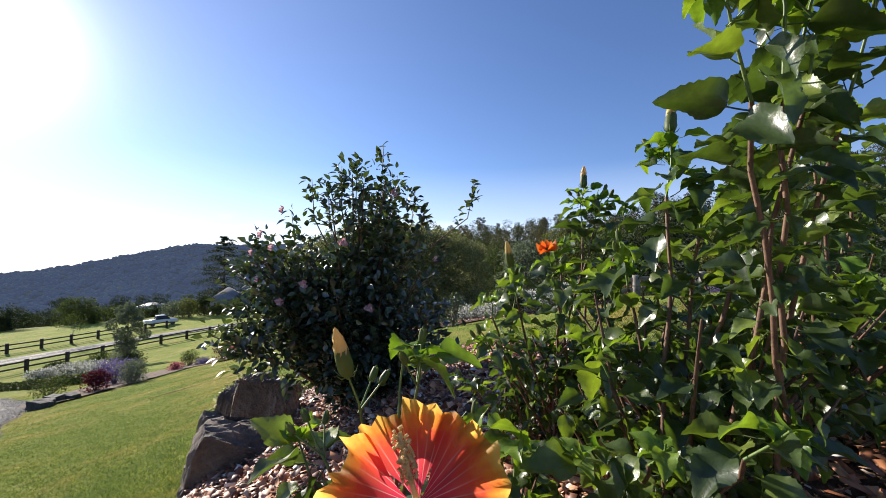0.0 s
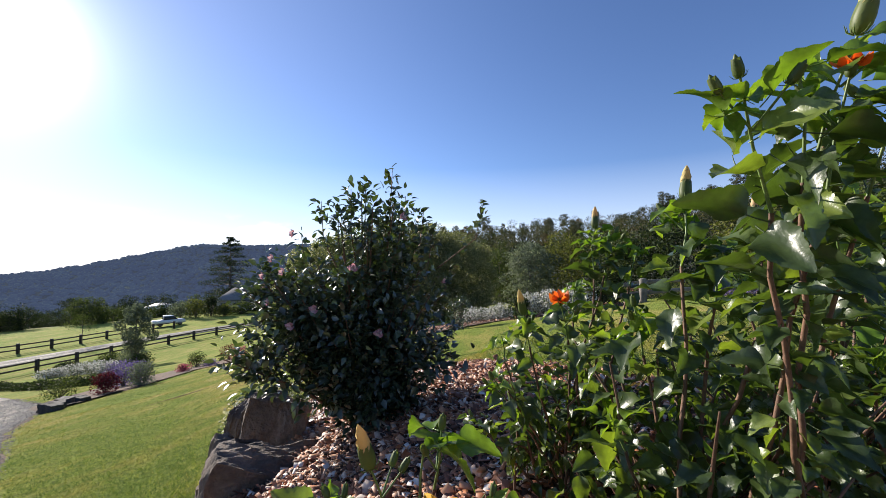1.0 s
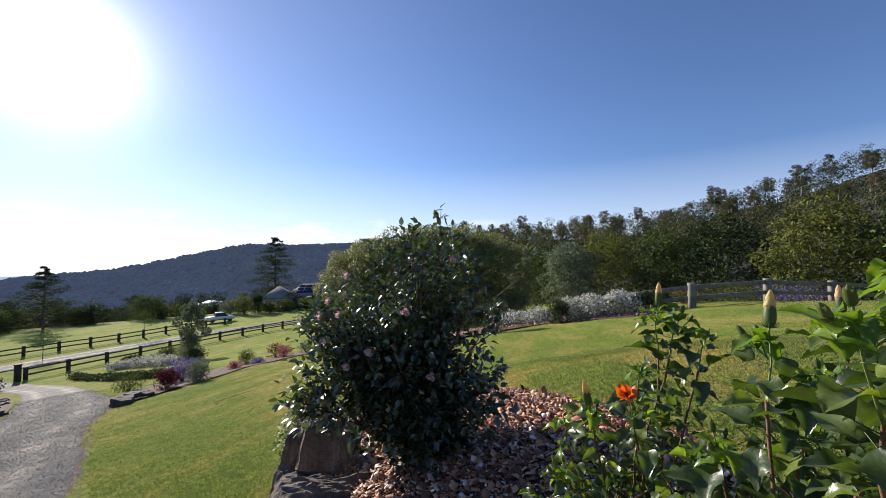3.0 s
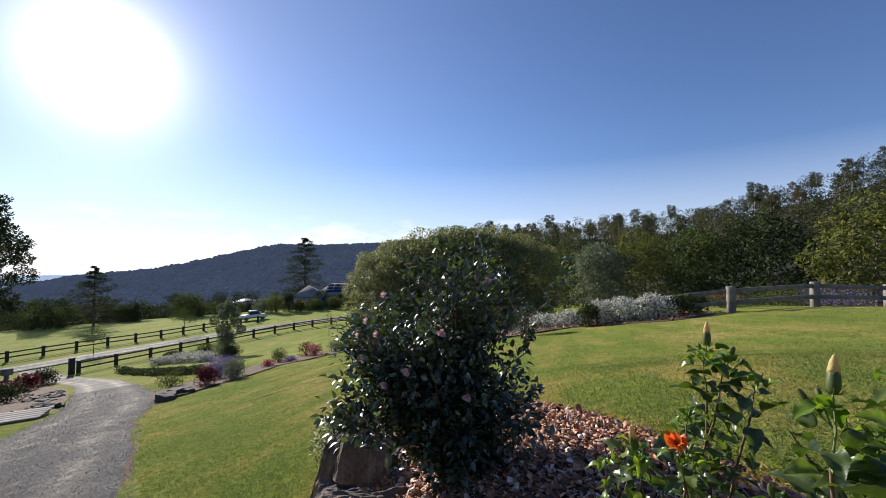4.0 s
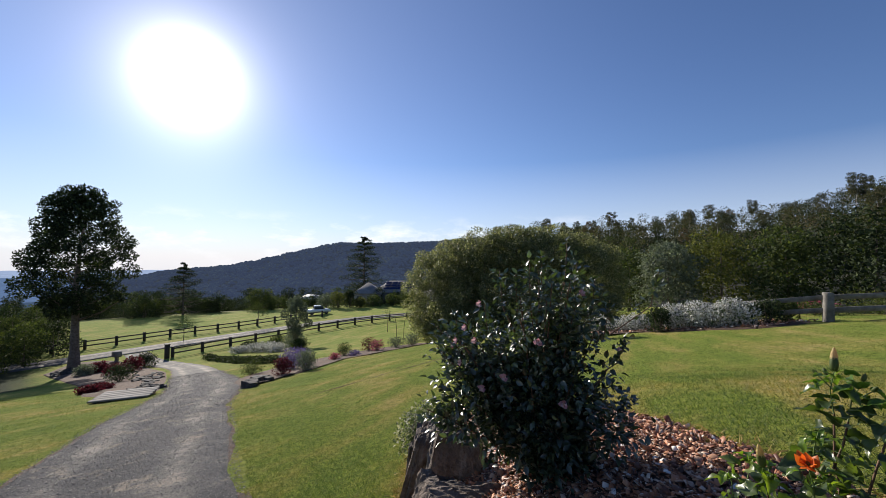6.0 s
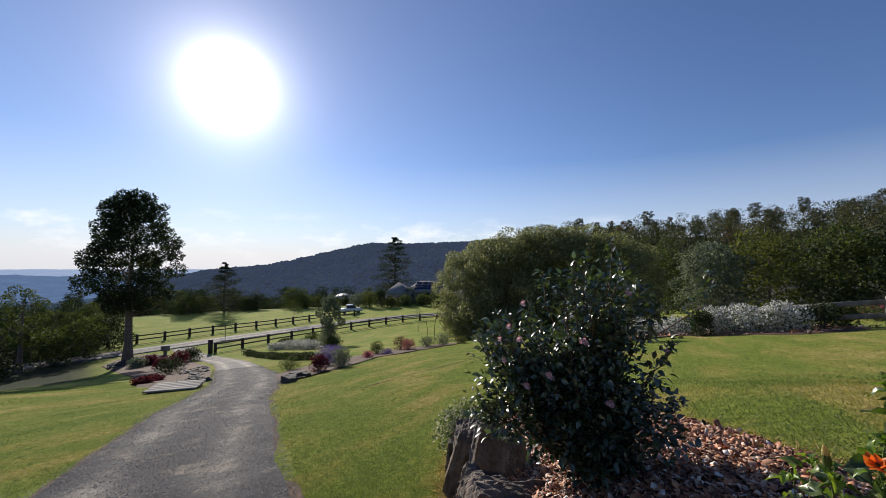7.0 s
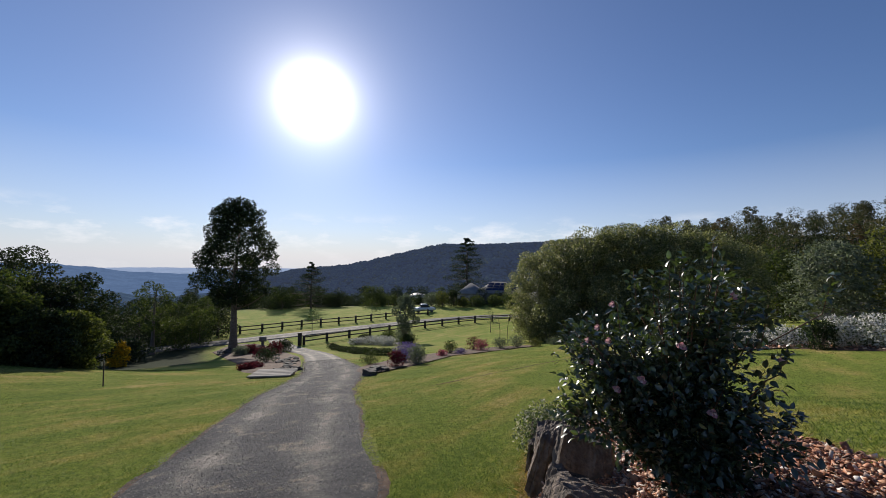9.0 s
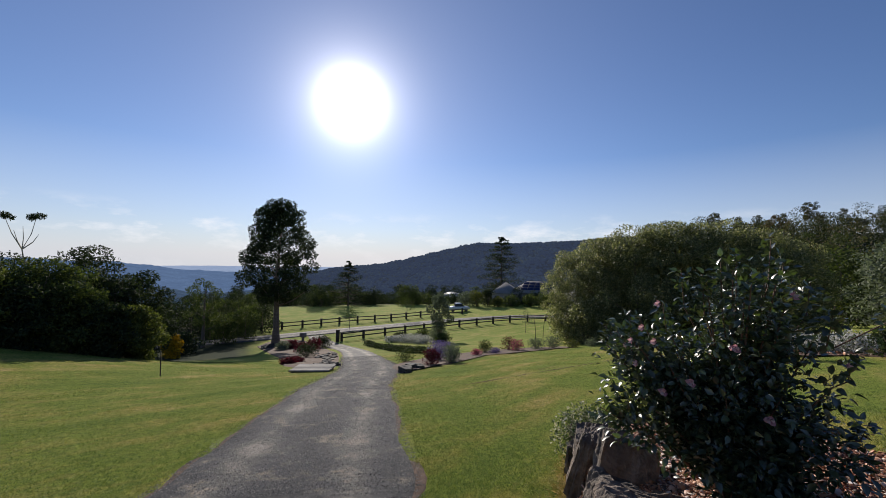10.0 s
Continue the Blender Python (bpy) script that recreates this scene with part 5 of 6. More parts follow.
def sapling(x, y, h, r, mat, label, seed, n=350, size=0.14):
    rng = np.random.default_rng(seed)
    root = thing("sapling", x, y, ground_z(x, y), label, "tree", "young trees")
    b = Build()
    ends = limbs(b, rng, h, 0.035 * h / 2, 0.35, 12, r, 0.7)
    part("trunk", b, BARK, root, smooth=True)
    part("foliage", crown(Build(), rng, [(tuple(e), (r * 0.35, r * 0.35, r * 0.4)) for e in ends], n, size), mat, root)
    return root


sapling(-50.2, 38.4, 2.6, 0.8, TREE_MID, "staked young tree beside the lane", 1)
sapling(-49.0, 50.2, 3.2, 1.5, TREE_MID, "small round young tree beside the far fence", 2, 700)
sapling(-24.9, 48.7, 2.6, 1.0, TREE_GREY, "thin young tree on the lower lawn", 3, 250)
sapling(-29.6, 35.6, 5.0, 1.25, TREE_GREY, "fine-leaved grey-green willowy sapling", 4, 5200, 0.17)
for i, (a, d, h, r, mat, lab) in enumerate(((33.6, 92, 4.2, 2.2, TREE_YELLOW, "golden-green conifer beside the houses"), (32.0, 93, 5.0, 1.6, TREE_DARK, "dark upright conifer beside the houses"), (35.2, 95, 3.4, 2.6, TREE_GREY, "grey-green bush beside the houses"), (28.6, 92, 2.6, 2.4, TREE_MID, "green bush before the house"),
                                            (26, 92, 2.6, 2.2, TREE_MID, "green bush before the house"), (30.6, 91, 2.4, 1.8, TREE_YELLOW, "yellowish bush before the house"), (23.8, 90, 3.2, 2.4, TREE_MID, "green bush before the house"), (43, 100, 4.2, 3, TREE_MID, "round green tree beyond the paddock"), (48.5, 104, 4.5, 3.2, TREE_DARK, "dark tree beyond the paddock"), (56, 100, 4.4, 3.2, TREE_MID, "round green tree beyond the paddock"))):
    x, y = at_bearing(a, d)
    shrub("garden_bush", x, y, h, r, mat, 1500, 0.3, lab, 330 + i)
for i, (x, y) in enumerate(((-17.6, 36.2), (-16.7, 36.0), (-12.4, 31.6), (-11.7, 31.4))):
    st = thing("plant_stake", x, y, ground_z(x, y), "thin dark timber stake on the lower lawn", "stake", "plant stakes")
    b = Build(); tube(b, [(0, 0, -0.1), (0.02, 0, 1.0), (-0.15 + 0.3 * (i % 2), 0, 2.1)], [0.03, 0.028, 0.02], 5); part("pole", b, DARKWOOD, st)
st = thing("lawn_stake", *at_bearing(74.6, 15.5), ground_z(*at_bearing(74.6, 15.5)), "thin dark stake standing in the lawn", "stake", "plant stakes")
b = Build(); tube(b, [(0, 0, -0.1), (0, 0, 0.75)], [0.02, 0.015], 5); part("pole", b, DARKWOOD, st)


# ---- camellia ----
def blossom(b, at, face, r, rng, petals=11):
    """A ruffled double flower."""
    tv, tf = oval_leaf(0.85, -0.25, -0.25, 4)
    f = np.asarray(face, float) / np.linalg.norm(face)
    u = np.cross(f, (0.3, 0.2, 1.0)); u /= np.linalg.norm(u); w = np.cross(f, u)
    for k in range(petals):
        a = k * 2.4 + rng.random() * 0.4
        lift = 0.15 + 0.75 * k / petals
        d = (np.cos(a) * u + np.sin(a) * w) * (1 - 0.45 * lift) + f * lift
        x = np.cross(d, f); x /= np.linalg.norm(x) + 1e-9
        z = np.cross(x, d)
        s = r * (1.0 - 0.4 * k / petals)
        b.add(np.asarray(at) + s * (tv[:, 0:1] * x + tv[:, 1:2] * d + tv[:, 2:3] * z), tf)


CAM_TEMPLATE = oval_leaf(0.56, 0.18, 0.25, 4)


def camellia(x, y, label, seed, h=1.14, leaves=18500):
    """A camellia bush: many stems, dense glossy leaves, fading pink flowers."""
    rng = np.random.default_rng(seed)
    z0 = ground_z(x, y) + 0.09
    root = thing("camellia_bush", x, y, z0, label, "bush")
    b, shoots = Build(), []
    for k in range(62):
        a = k * 2.39996
        top = h * (0.32 + 0.68 * rng.random() ** 0.75)
        env = 0.345 * (0.7 + 0.3 * math.sin(math.pi * top / h)) * (1.0 if top < h * 0.75 else 0.78)
        q = env * math.sqrt((k + 0.5) / 62)
        if k % 3 == 2:
            tip = np.array([-0.37, -0.08, 0.58]) + rng.normal(0, 1, 3) * np.array([0.12, 0.12, 0.14])
        else:
            tip = np.array([math.cos(a) * q + 0.05, math.sin(a) * q, top])
        mid = np.array([tip[0] * 0.45, tip[1] * 0.45, tip[2] * 0.5])
        pts = [np.array([math.cos(a) * 0.03, math.sin(a) * 0.03, -0.06]), mid, tip]
        tube(b, pts, [0.012, 0.008, 0.0025], 5)
        shoots.append(pts)
    for k in range(26):
        a = rng.uniform(0, 6.28)
        top = rng.uniform(0.08, 0.42)
        q = rng.uniform(0.1, 0.22) * (0.75 + 0.7 * top)
        tip = np.array([math.cos(a) * q * 1.3 + 0.02, math.sin(a) * q * 1.3, top])
        pts = [np.array([0, 0, 0.0]), np.array([tip[0] * 0.6, tip[1] * 0.6, top * 0.8 + 0.08]), tip]
        tube(b, pts, [0.009, 0.006, 0.002], 4)
        shoots.append(pts)
    for tx, ty, tz in ((0.15, -0.08, 1.28), (-0.04, -0.15, 1.16), (0.2, 0.06, 1.16), (-0.22, -0.05, 1.12), (-0.12, -0.1, 1.1), (-0.3, -0.1, 0.95), (0.62, 0.08, 1.14), (-0.46, -0.12, 0.84), (-0.54, -0.05, 0.66), (-0.56, -0.14, 0.5), (0.36, -0.1, 0.98), (0.44, 0.0, 0.78), (0.46, -0.12, 0.52), (0.4, -0.16, 0.36), (-0.5, -0.2, 0.36), (0.3, 0.05, 1.1), (0.02, -0.1, 1.2)):
        pts = [np.array([tx * 0.6, ty * 0.6, tz * 0.68]), np.array([tx * 0.93, ty, tz * 0.82]), np.array([tx, ty, tz])]
        tube(b, pts, [0.0035, 0.0028, 0.0015], 4)
        shoots.append(pts)
    part("stem", b, STEM, root, smooth=True)
    at, way = [], []
    per = leaves // len(shoots)
    for pts in shoots:
        lone = pts[0][2] > 0.3
        for _ in range(34 if lone else per):
            t = 0.3 + 0.7 * rng.random() ** 0.7
            p = pts[0] * (1 - t) ** 2 + 2 * pts[1] * t * (1 - t) + pts[2] * t * t
            off = rng.normal(0, 1, 3) * np.array([0.05, 0.05, 0.045]) * (0.35 if lone else 1.0)
            at.append(p + off)
            out = np.array([p[0], p[1], 0.15]) + off * 9
            way.append(out / (np.linalg.norm(out) + 1e-6) * 0.7 + rng.normal(0, 0.5, 3) + np.array([0, 0, 0.15]))
    at, way = np.array(at), np.array(way)
    close = (at[:, 0] > -0.66) & (at[:, 0] < 0.72)
    at, way = at[close], way[close]
    score = at[:, 1] * -1 + 0.3 * at[:, 2] + np.hypot(at[:, 0], at[:, 1]) * 0.4
    order = np.argsort(-score + rng.normal(0, 0.15, len(at)))
    near, rest = order[:300], order[300:]
    size = 0.031 + 0.021 * rng.random(len(at))
    inner = scatter_leaves(Build(), CAM_TEMPLATE, at[rest], way[rest], size[rest], rng)
    tagged(part("foliage", inner, CAM_LEAF, root), kind="stuff")
    tv, tf = CAM_TEMPLATE
    me = Build().add(tv, tf).mesh("leaf", CAM_PART)
    for i in near:
        q = Vector(way[i]).to_track_quat("Y", "Z").to_matrix().to_4x4()
        part("leaf", me, CAM_PART, root, m=Matrix.Translation(at[i]) @ q @ Matrix.Rotation(rng.normal(0, 0.5), 4, "Y") @ Matrix.Scale(size[i], 4))
    for fx, fy, fz in ((-0.36, -0.28, 0.82), (-0.42, -0.24, 0.74), (-0.3, -0.3, 0.76), (-0.4, -0.22, 0.62), (-0.14, -0.34, 0.6), (0.02, -0.32, 0.78), (0.22, -0.2, 1.02), (-0.26, -0.3, 0.52),
                       (-0.48, -0.1, 0.68), (0.4, -0.08, 0.72), (0.14, -0.33, 0.5), (-0.3, -0.2, 0.94)):
        fb = Build(); blossom(fb, (0, 0, 0), (fx + rng.normal(0, 0.1), fy - 0.1, 0.1), 0.03, rng, 6)
        part("blossom", fb, PETAL_PINK, root, "fading pink flower", m=Matrix.Translation((fx, fy, fz)))
    return root


camellia(-0.46, 1.97, "dense dark camellia bush with glossy leaves and fading pink flowers", 2)
x, y = -1.62, 3.35
shrub("ground_cover", x, y, 0.42, 0.4, VARIEGATED, 4200, 0.035, "pale variegated ground cover spilling over the rocks", 401, clumps=14)

# low growth at the foot of the screening row
for i, (a, d, h, r) in enumerate(((20.6, 30.5, 3.0, 1.5), (18.4, 29.0, 2.8, 1.6), (15.2, 28.0, 2.6, 1.7))):
    x, y = at_bearing(a, d)
    shrub("shrub", x, y, h, r, LILLY, 4500, 0.13, "dense olive-green growth at the foot of the screening trees", 420 + i)
shrub("shrub", -29.5, 35.5, 3.4, 1.05, TREE_GREY, 4200, 0.12, "feathery grey-green bush at the foot of the willowy sapling", 431)


# ---- hibiscus ----
def hibiscus_leaf(seed):
    """An ovate leaf with coarse forward teeth, a raised rib and a wavy edge."""
    rows, v, f = 18, [], []
    for i in range(rows + 1):
        y = i / rows
        w = 0.34 * math.sin(math.pi * y ** 0.66) ** 0.8 if 0 < i < rows else 0.0
        w *= 1.0 + ((0.06 if i % 2 else -0.035) if y > 0.35 else 0)
        z = -0.34 * y * y + 0.03 * math.sin(y * 5 + seed)
        lift = [0.3 * math.sin(y * 9 + seed + k) + 0.2 for k in (0, 2)]
        v += [(-w, y + 0.012 * (i % 2), z + w * (0.32 + lift[0])), (-w * 0.5, y - 0.01, z + w * 0.3), (0, y, z), (w * 0.5, y - 0.01, z + w * 0.3), (w, y + 0.012 * (i % 2), z + w * (0.32 + lift[1]))]
    for i in range(rows):
        q = i * 5
        f += [[q + c, q + c + 1, q + c + 6, q + c + 5] for c in range(4)]
    b = Build().add(v, f)
    tube(b, [(0, -0.32, 0.02), (0, -0.15, 0.0), (0, 0.0, 0)], [0.016, 0.014, 0.014], 4)
    return b


HIB = [hibiscus_leaf(s).mesh("leaf", HIB_LEAF, True) for s in range(4)]
HIB_NEW = [hibiscus_leaf(s).mesh("leaf", HIB_YOUNG, True) for s in (5, 6)]


def lathe(profile, sides, twist=0.0, flute=0.0):
    v, f = [], []
    for k, (r, z) in enumerate(profile):
        for s in range(sides):
            a = 2 * math.pi * s / sides + twist * z
            rr = r * (1 + flute * (1 if s % 2 else -1))
            v.append((rr * math.cos(a), rr * math.sin(a), z))
    n = len(profile)
    for k in range(n - 1):
        f += [[k * sides + s, k * sides + (s + 1) % sides, (k + 1) * sides + (s + 1) % sides, (k + 1) * sides + s] for s in range(sides)]
    return Build().add(v, f)


BUD_CALYX = lathe(((0.002, 0), (0.0075, 0.003), (0.0105, 0.011), (0.0112, 0.021), (0.0104, 0.032), (0.0092, 0.04), (0.0086, 0.043)), 20, 10, 0.06).mesh("calyx", BUD_GREEN, True)
BUD_TIP = lathe(((0.008, 0.03), (0.0092, 0.04), (0.0086, 0.05), (0.0068, 0.06), (0.0046, 0.068), (0.0026, 0.074), (0.0006, 0.077)), 14, 55, 0.16).mesh("petal_roll", BUD_CREAM, True)
BUD_SHUT = lathe(((0.0085, 0.028), (0.007, 0.038), (0.003, 0.048), (0.0006, 0.052)), 10, 12, 0.1).mesh("sepal_tip", BUD_GREEN, True)


def bract_ring():
    b = Build()
    for k in range(7):
        a = k * 2 * math.pi / 7
        d = np.array([math.cos(a), math.sin(a), 0])
        tube(b, [d * 0.004, d * 0.012 + np.array([0, 0, 0.003]), d * 0.017 + np.array([0, 0, 0.012])], [0.0011, 0.0009, 0.0003], 4)
    return b


BRACTS = bract_ring().mesh("bract", SHOOT)


def petal_mesh(r, seed, mat):
    """A broad ruffled petal from its claw, one flower radius long."""
    v, f, nu, nv = [], [], 26, 14
    for i in range(nv + 1):
        t = i / nv
        for j in range(nu + 1):
            u = j / nu * 2 - 1
            half = 0.3 + 0.4 * math.sin(math.pi * 0.5 * min(1, t * 1.15)) ** 1.1
            a = u * half
            reach = t * (1 - 0.13 * u * u * t + 0.035 * t ** 4 * math.sin(u * 15 + seed * 2))
            ruffle = 0.17 * t ** 3 * math.sin(u * 8 + seed) + 0.09 * t ** 2 * math.sin(u * 4 + seed * 2) + 0.11 * t ** 6 * math.sin(u * 27 + seed) + 0.06 * t ** 8 * math.sin(u * 41 + seed * 3) + 0.2 * t * t
            v.append((r * reach * math.sin(a) * 1.12, r * reach * math.cos(a), r * (0.28 * t - 0.26 * t * t + ruffle)))
    n = nu + 1
    f = [[i * n + j, i * n + j + 1, (i + 1) * n + j + 1, (i + 1) * n + j] for i in range(nv) for j in range(nu)]
    return Build().add(v, f).mesh("petal", mat, True)


def petal_material():
    """Crimson throat to orange to yellow rim, with pale veins."""
    m, n, l, p, o = shader("hibiscus petal")
    c = n.new("ShaderNodeTexCoord")
    ln = n.new("ShaderNodeVectorMath"); ln.operation = "LENGTH"
    l.new(c.outputs["Object"], ln.inputs[0])
    w = noise_tex(n, l, 70, 4, 0.6)
    add = n.new("ShaderNodeMath"); add.operation = "MULTIPLY_ADD"
    l.new(w.outputs["Fac"], add.inputs[0]); add.inputs[1].default_value = 0.035; l.new(ln.outputs["Value"], add.inputs[2])
    mr = n.new("ShaderNodeMapRange"); mr.inputs["From Min"].default_value, mr.inputs["From Max"].default_value = 0.01, 0.13
    l.new(add.outputs[0], mr.inputs["Value"])
    r = ramp(n, ((0.0, (0.62, 0.02, 0.14)), (0.3, (0.88, 0.06, 0.11)), (0.6, (0.92, 0.12, 0.06)), (0.75, (0.94, 0.31, 0.05)), (0.87, (0.93, 0.54, 0.1)), (1.0, (0.9, 0.66, 0.2))))
    l.new(mr.outputs[0], r.inputs[0])
    sp = n.new("ShaderNodeSeparateXYZ"); l.new(c.outputs["Object"], sp.inputs[0])
    at = n.new("ShaderNodeMath"); at.operation = "ARCTAN2"
    l.new(sp.outputs[0], at.inputs[0]); l.new(sp.outputs[1], at.inputs[1])
    sn = n.new("ShaderNodeMath"); sn.operation = "MULTIPLY"; sn.inputs[1].default_value = 38
    l.new(at.outputs[0], sn.inputs[0])
    si = n.new("ShaderNodeMath"); si.operation = "SINE"; l.new(sn.outputs[0], si.inputs[0])
    vr = ramp(n, ((0.8, (0, 0, 0)), (1.0, (0.75, 0.75, 0.75)))); l.new(si.outputs[0], vr.inputs[0])
    fade = ramp(n, ((0.2, (1, 1, 1)), (0.7, (0, 0, 0)))); l.new(mr.outputs[0], fade.inputs[0])
    vm = mixed(n, l, "MULTIPLY", 1.0, vr.outputs[0], fade.outputs[0])
    col = mixed(n, l, "MIX", vm, r.outputs[0], (0.95, 0.68, 0.58))
    l.new(col, p.inputs["Base Color"])
    p.inputs["Roughness"].default_value = 0.55
    bumped(n, l, p, si.outputs[0], 0.25, 0.002)
    t = n.new("ShaderNodeBsdfTranslucent"); l.new(col, t.inputs["Color"])
    x = n.new("ShaderNodeMixShader"); x.inputs[0].default_value = 0.75
    l.new(p.outputs[0], x.inputs[1]); l.new(t.outputs[0], x.inputs[2]); l.new(x.outputs[0], o.inputs["Surface"])
    return m


PETAL = petal_material()
STAMEN = foliage("stamen", ((0.0, (0.8, 0.62, 0.25)), (1.0, (0.88, 0.78, 0.5))), 0.6, 0.55, (1.1, 1, 0.8))


def big_flower(root, at, face, r):
    """An open hibiscus flower of five ruffled petals with its staminal column."""
    q = Vector(face).to_track_quat("Z", "Y").to_matrix().to_4x4()
    base = Matrix.Translation(at) @ q
    for k in range(5):
        me = petal_mesh(r, k * 1.7, PETAL)
        part("petal", me, PETAL, root, "ruffled yellow and orange petal with a crimson throat", m=base @ Matrix.Rotation(k * 2 * math.pi / 5 + 0.3, 4, "Z") @ Matrix.Translation((0, 0, 0.002 * k)))
    rng = np.random.default_rng(1)
    b = Build()
    tube(b, [(0, 0, 0), (-0.008, 0.024, 0.026), (-0.02, 0.058, 0.042)], [0.0038, 0.0028, 0.0018], 6)
    for k in range(90):
        t = 0.35 + 0.6 * rng.random()
        a = rng.uniform(0, 6.28)
        p0 = np.array([-0.02 * t, 0.058 * t, 0.052 * t - 0.01 * t * t])
        p1 = p0 + np.array([math.cos(a), math.sin(a), 0.35]) * 0.0085
        tube(b, [p0, p1], [0.0005, 0.0005], 3)
        tv = np.array([(1, 0, 0), (-1, 0, 0), (0, 1, 0), (0, -1, 0), (0, 0, 1), (0, 0, -1)]) * 0.0024
        b.add(p1 + tv, [[0, 2, 4], [2, 1, 4], [1, 3, 4], [3, 0, 4], [2, 0, 5], [1, 2, 5], [3, 1, 5], [0, 3, 5]])
    part("stamen_column", b, STAMEN, root, "pale yellow stamen column", m=base)


def hibiscus(name, x, y, stems, label, seed, fill=0, fill_box=None, bloom=None):
    """A hibiscus: woody stems, alternate toothed leaves, buds at the tips.
    stems: (tip x, y, z, ending, leaf size, bend); ending c: cream bud, s: shut bud, o: orange flower, y: young leaves, f: left open for a flower."""
    rng = np.random.default_rng(seed)
    z0 = ground_z(x, y) + 0.02
    root = thing(name, x, y, z0, label, "bush", "hibiscus bushes")
    o = np.array([x, y, z0])
    wood, green = Build(), Build()
    spots = []
    for (tx, ty, tz, end, ls, bend) in stems:
        tip = np.array([tx, ty, tz]) - o
        foot = np.array([rng.normal(0, 0.05), rng.normal(0, 0.05), -0.03])
        mid = foot + (tip - foot) * 0.55 + np.array([bend, bend * 0.3, 0.04])
        ts = np.linspace(0, 1, 12)
        pts = np.array([foot * (1 - t) ** 2 + 2 * mid * t * (1 - t) + tip * t * t for t in ts])
        pts[1:-1, :2] += rng.normal(0, 0.0035, (10, 2))
        ln = np.linalg.norm(tip - foot)
        part("stem", tube(Build(), pts[:10], 0.0042 - 0.0023 * ts[:10], 6), STEM, root, "brown woody stem", smooth=True)
        part("shoot", tube(Build(), pts[9:], [0.0019, 0.0015, 0.0012], 5), SHOOT, root, "fresh green shoot", smooth=True)
        n = int(ln / 0.018)
        for k in range(n):
            t = 0.22 + (0.5 if end == "f" else 0.77) * (k + rng.random() * 0.6) / n
            p = np.array([np.interp(t, ts, pts[:, i]) for i in range(3)])
            a = k * 2.4 + rng.random() * 0.5
            way = np.array([math.cos(a), math.sin(a), 0.28 + 0.5 * max(0, t - 0.75) - 0.35 * (t < 0.5)])
            spots.append((p + way * 0.02, way, 0.76 * ls * (0.84 + 0.36 * min(1, max(0, (t - 0.55) / 0.25)) - 0.4 * max(0, t - 0.85) / 0.15) * (0.7 + 0.5 * rng.random()), t > 0.93))
        up = Vector(pts[-1] - pts[-3]).normalized()
        m = Matrix.Translation(tip) @ up.to_track_quat("Z", "Y").to_matrix().to_4x4() @ Matrix.Scale(0.8 if end == "c" else 0.42, 4)
        ends = [(m, end)]
        if end in "cso":
            for extra in range(2):
                a = rng.uniform(0, 6.28)
                side = tip - np.array(up) * 0.03 + np.array([math.cos(a) * 0.03, math.sin(a) * 0.03, 0.012])
                tube(green, [tip - np.array(up) * 0.05, side], [0.0016, 0.0012], 4)
                ends.append((Matrix.Translation(side) @ Vector((math.cos(a), math.sin(a), 1.4)).to_track_quat("Z", "Y").to_matrix().to_4x4() @ Matrix.Scale(0.4, 4), "s"))
        for mm, kind in ends:
            if kind == "c":
                bud = part("bud", BUD_CALYX, BUD_GREEN, root, "green bud with furled cream petals", m=mm)
                part("petal_roll", BUD_TIP, BUD_CREAM, bud); part("bract", BRACTS, SHOOT, bud)
            elif kind == "s":
                bud = part("bud", BUD_CALYX, BUD_GREEN, root, "closed green bud", m=mm)
                part("sepal_tip", BUD_SHUT, BUD_GREEN, bud); part("bract", BRACTS, SHOOT, bud)
            elif kind == "o":
                bud = part("bud", BUD_CALYX, BUD_GREEN, root, m=mm)
                fb = Build(); blossom(fb, (0, 0, 0.028), (0, 0, 1), 0.05 if tz > 1.2 else 0.085, rng, 9)
                part("wilting_flower", fb, FLOWER_ORANGE, bud, "wilting orange flower")
            if kind in "ycs":
                for k in range(5 if kind == "y" else 3):
                    a = k * 2.1 + rng.random()
                    spots.append((np.array(mm.translation) - np.array(up) * 0.02, np.array([math.cos(a), math.sin(a), 0.9]), ls * 0.5, True))
    if fill:
        (x0, x1), (y0, y1), (zl, zh) = fill_box
        for k in range(int(fill * 1.5)):
            p = np.array([rng.uniform(x0, x1), rng.uniform(y0, y1), rng.uniform(zl, zh)]) - o
            foot = p * np.array([0.4, 0.4, 0.55])
            tube(wood, [foot, (foot + p) / 2 + rng.normal(0, 0.015, 3), p], [0.004, 0.003, 0.0016], 4)
            for q in range(7):
                a = rng.uniform(0, 6.28)
                t = rng.uniform(0.3, 1.0)
                way = np.array([math.cos(a), math.sin(a), rng.uniform(-0.3, 0.6)])
                spots.append((foot + (p - foot) * t + way * 0.012, way, 0.047 * (0.6 + 0.55 * rng.random()), rng.random() < 0.06))
    if wood.n:
        tagged(part("twig", wood, STEM, root, smooth=True), kind="stuff")
    if green.n:
        tagged(part("bud_stalk", green, SHOOT, root, smooth=True), kind="stuff")
    if bloom:
        # the leaves leave room around the open flower, on its sunny side too
        b0, face, sunward = np.array(bloom[0]) - o, np.array(bloom[1]), np.array(SUN_DIR)
        kept = []
        for sp in spots:
            d = sp[0] - b0
            along = d @ sunward
            if (np.linalg.norm(d) < 0.13 and d @ face > -0.045) or (0 < along < 0.4 and np.linalg.norm(d - along * sunward) < 0.085):
                continue
            kept.append(sp)
        spots = kept
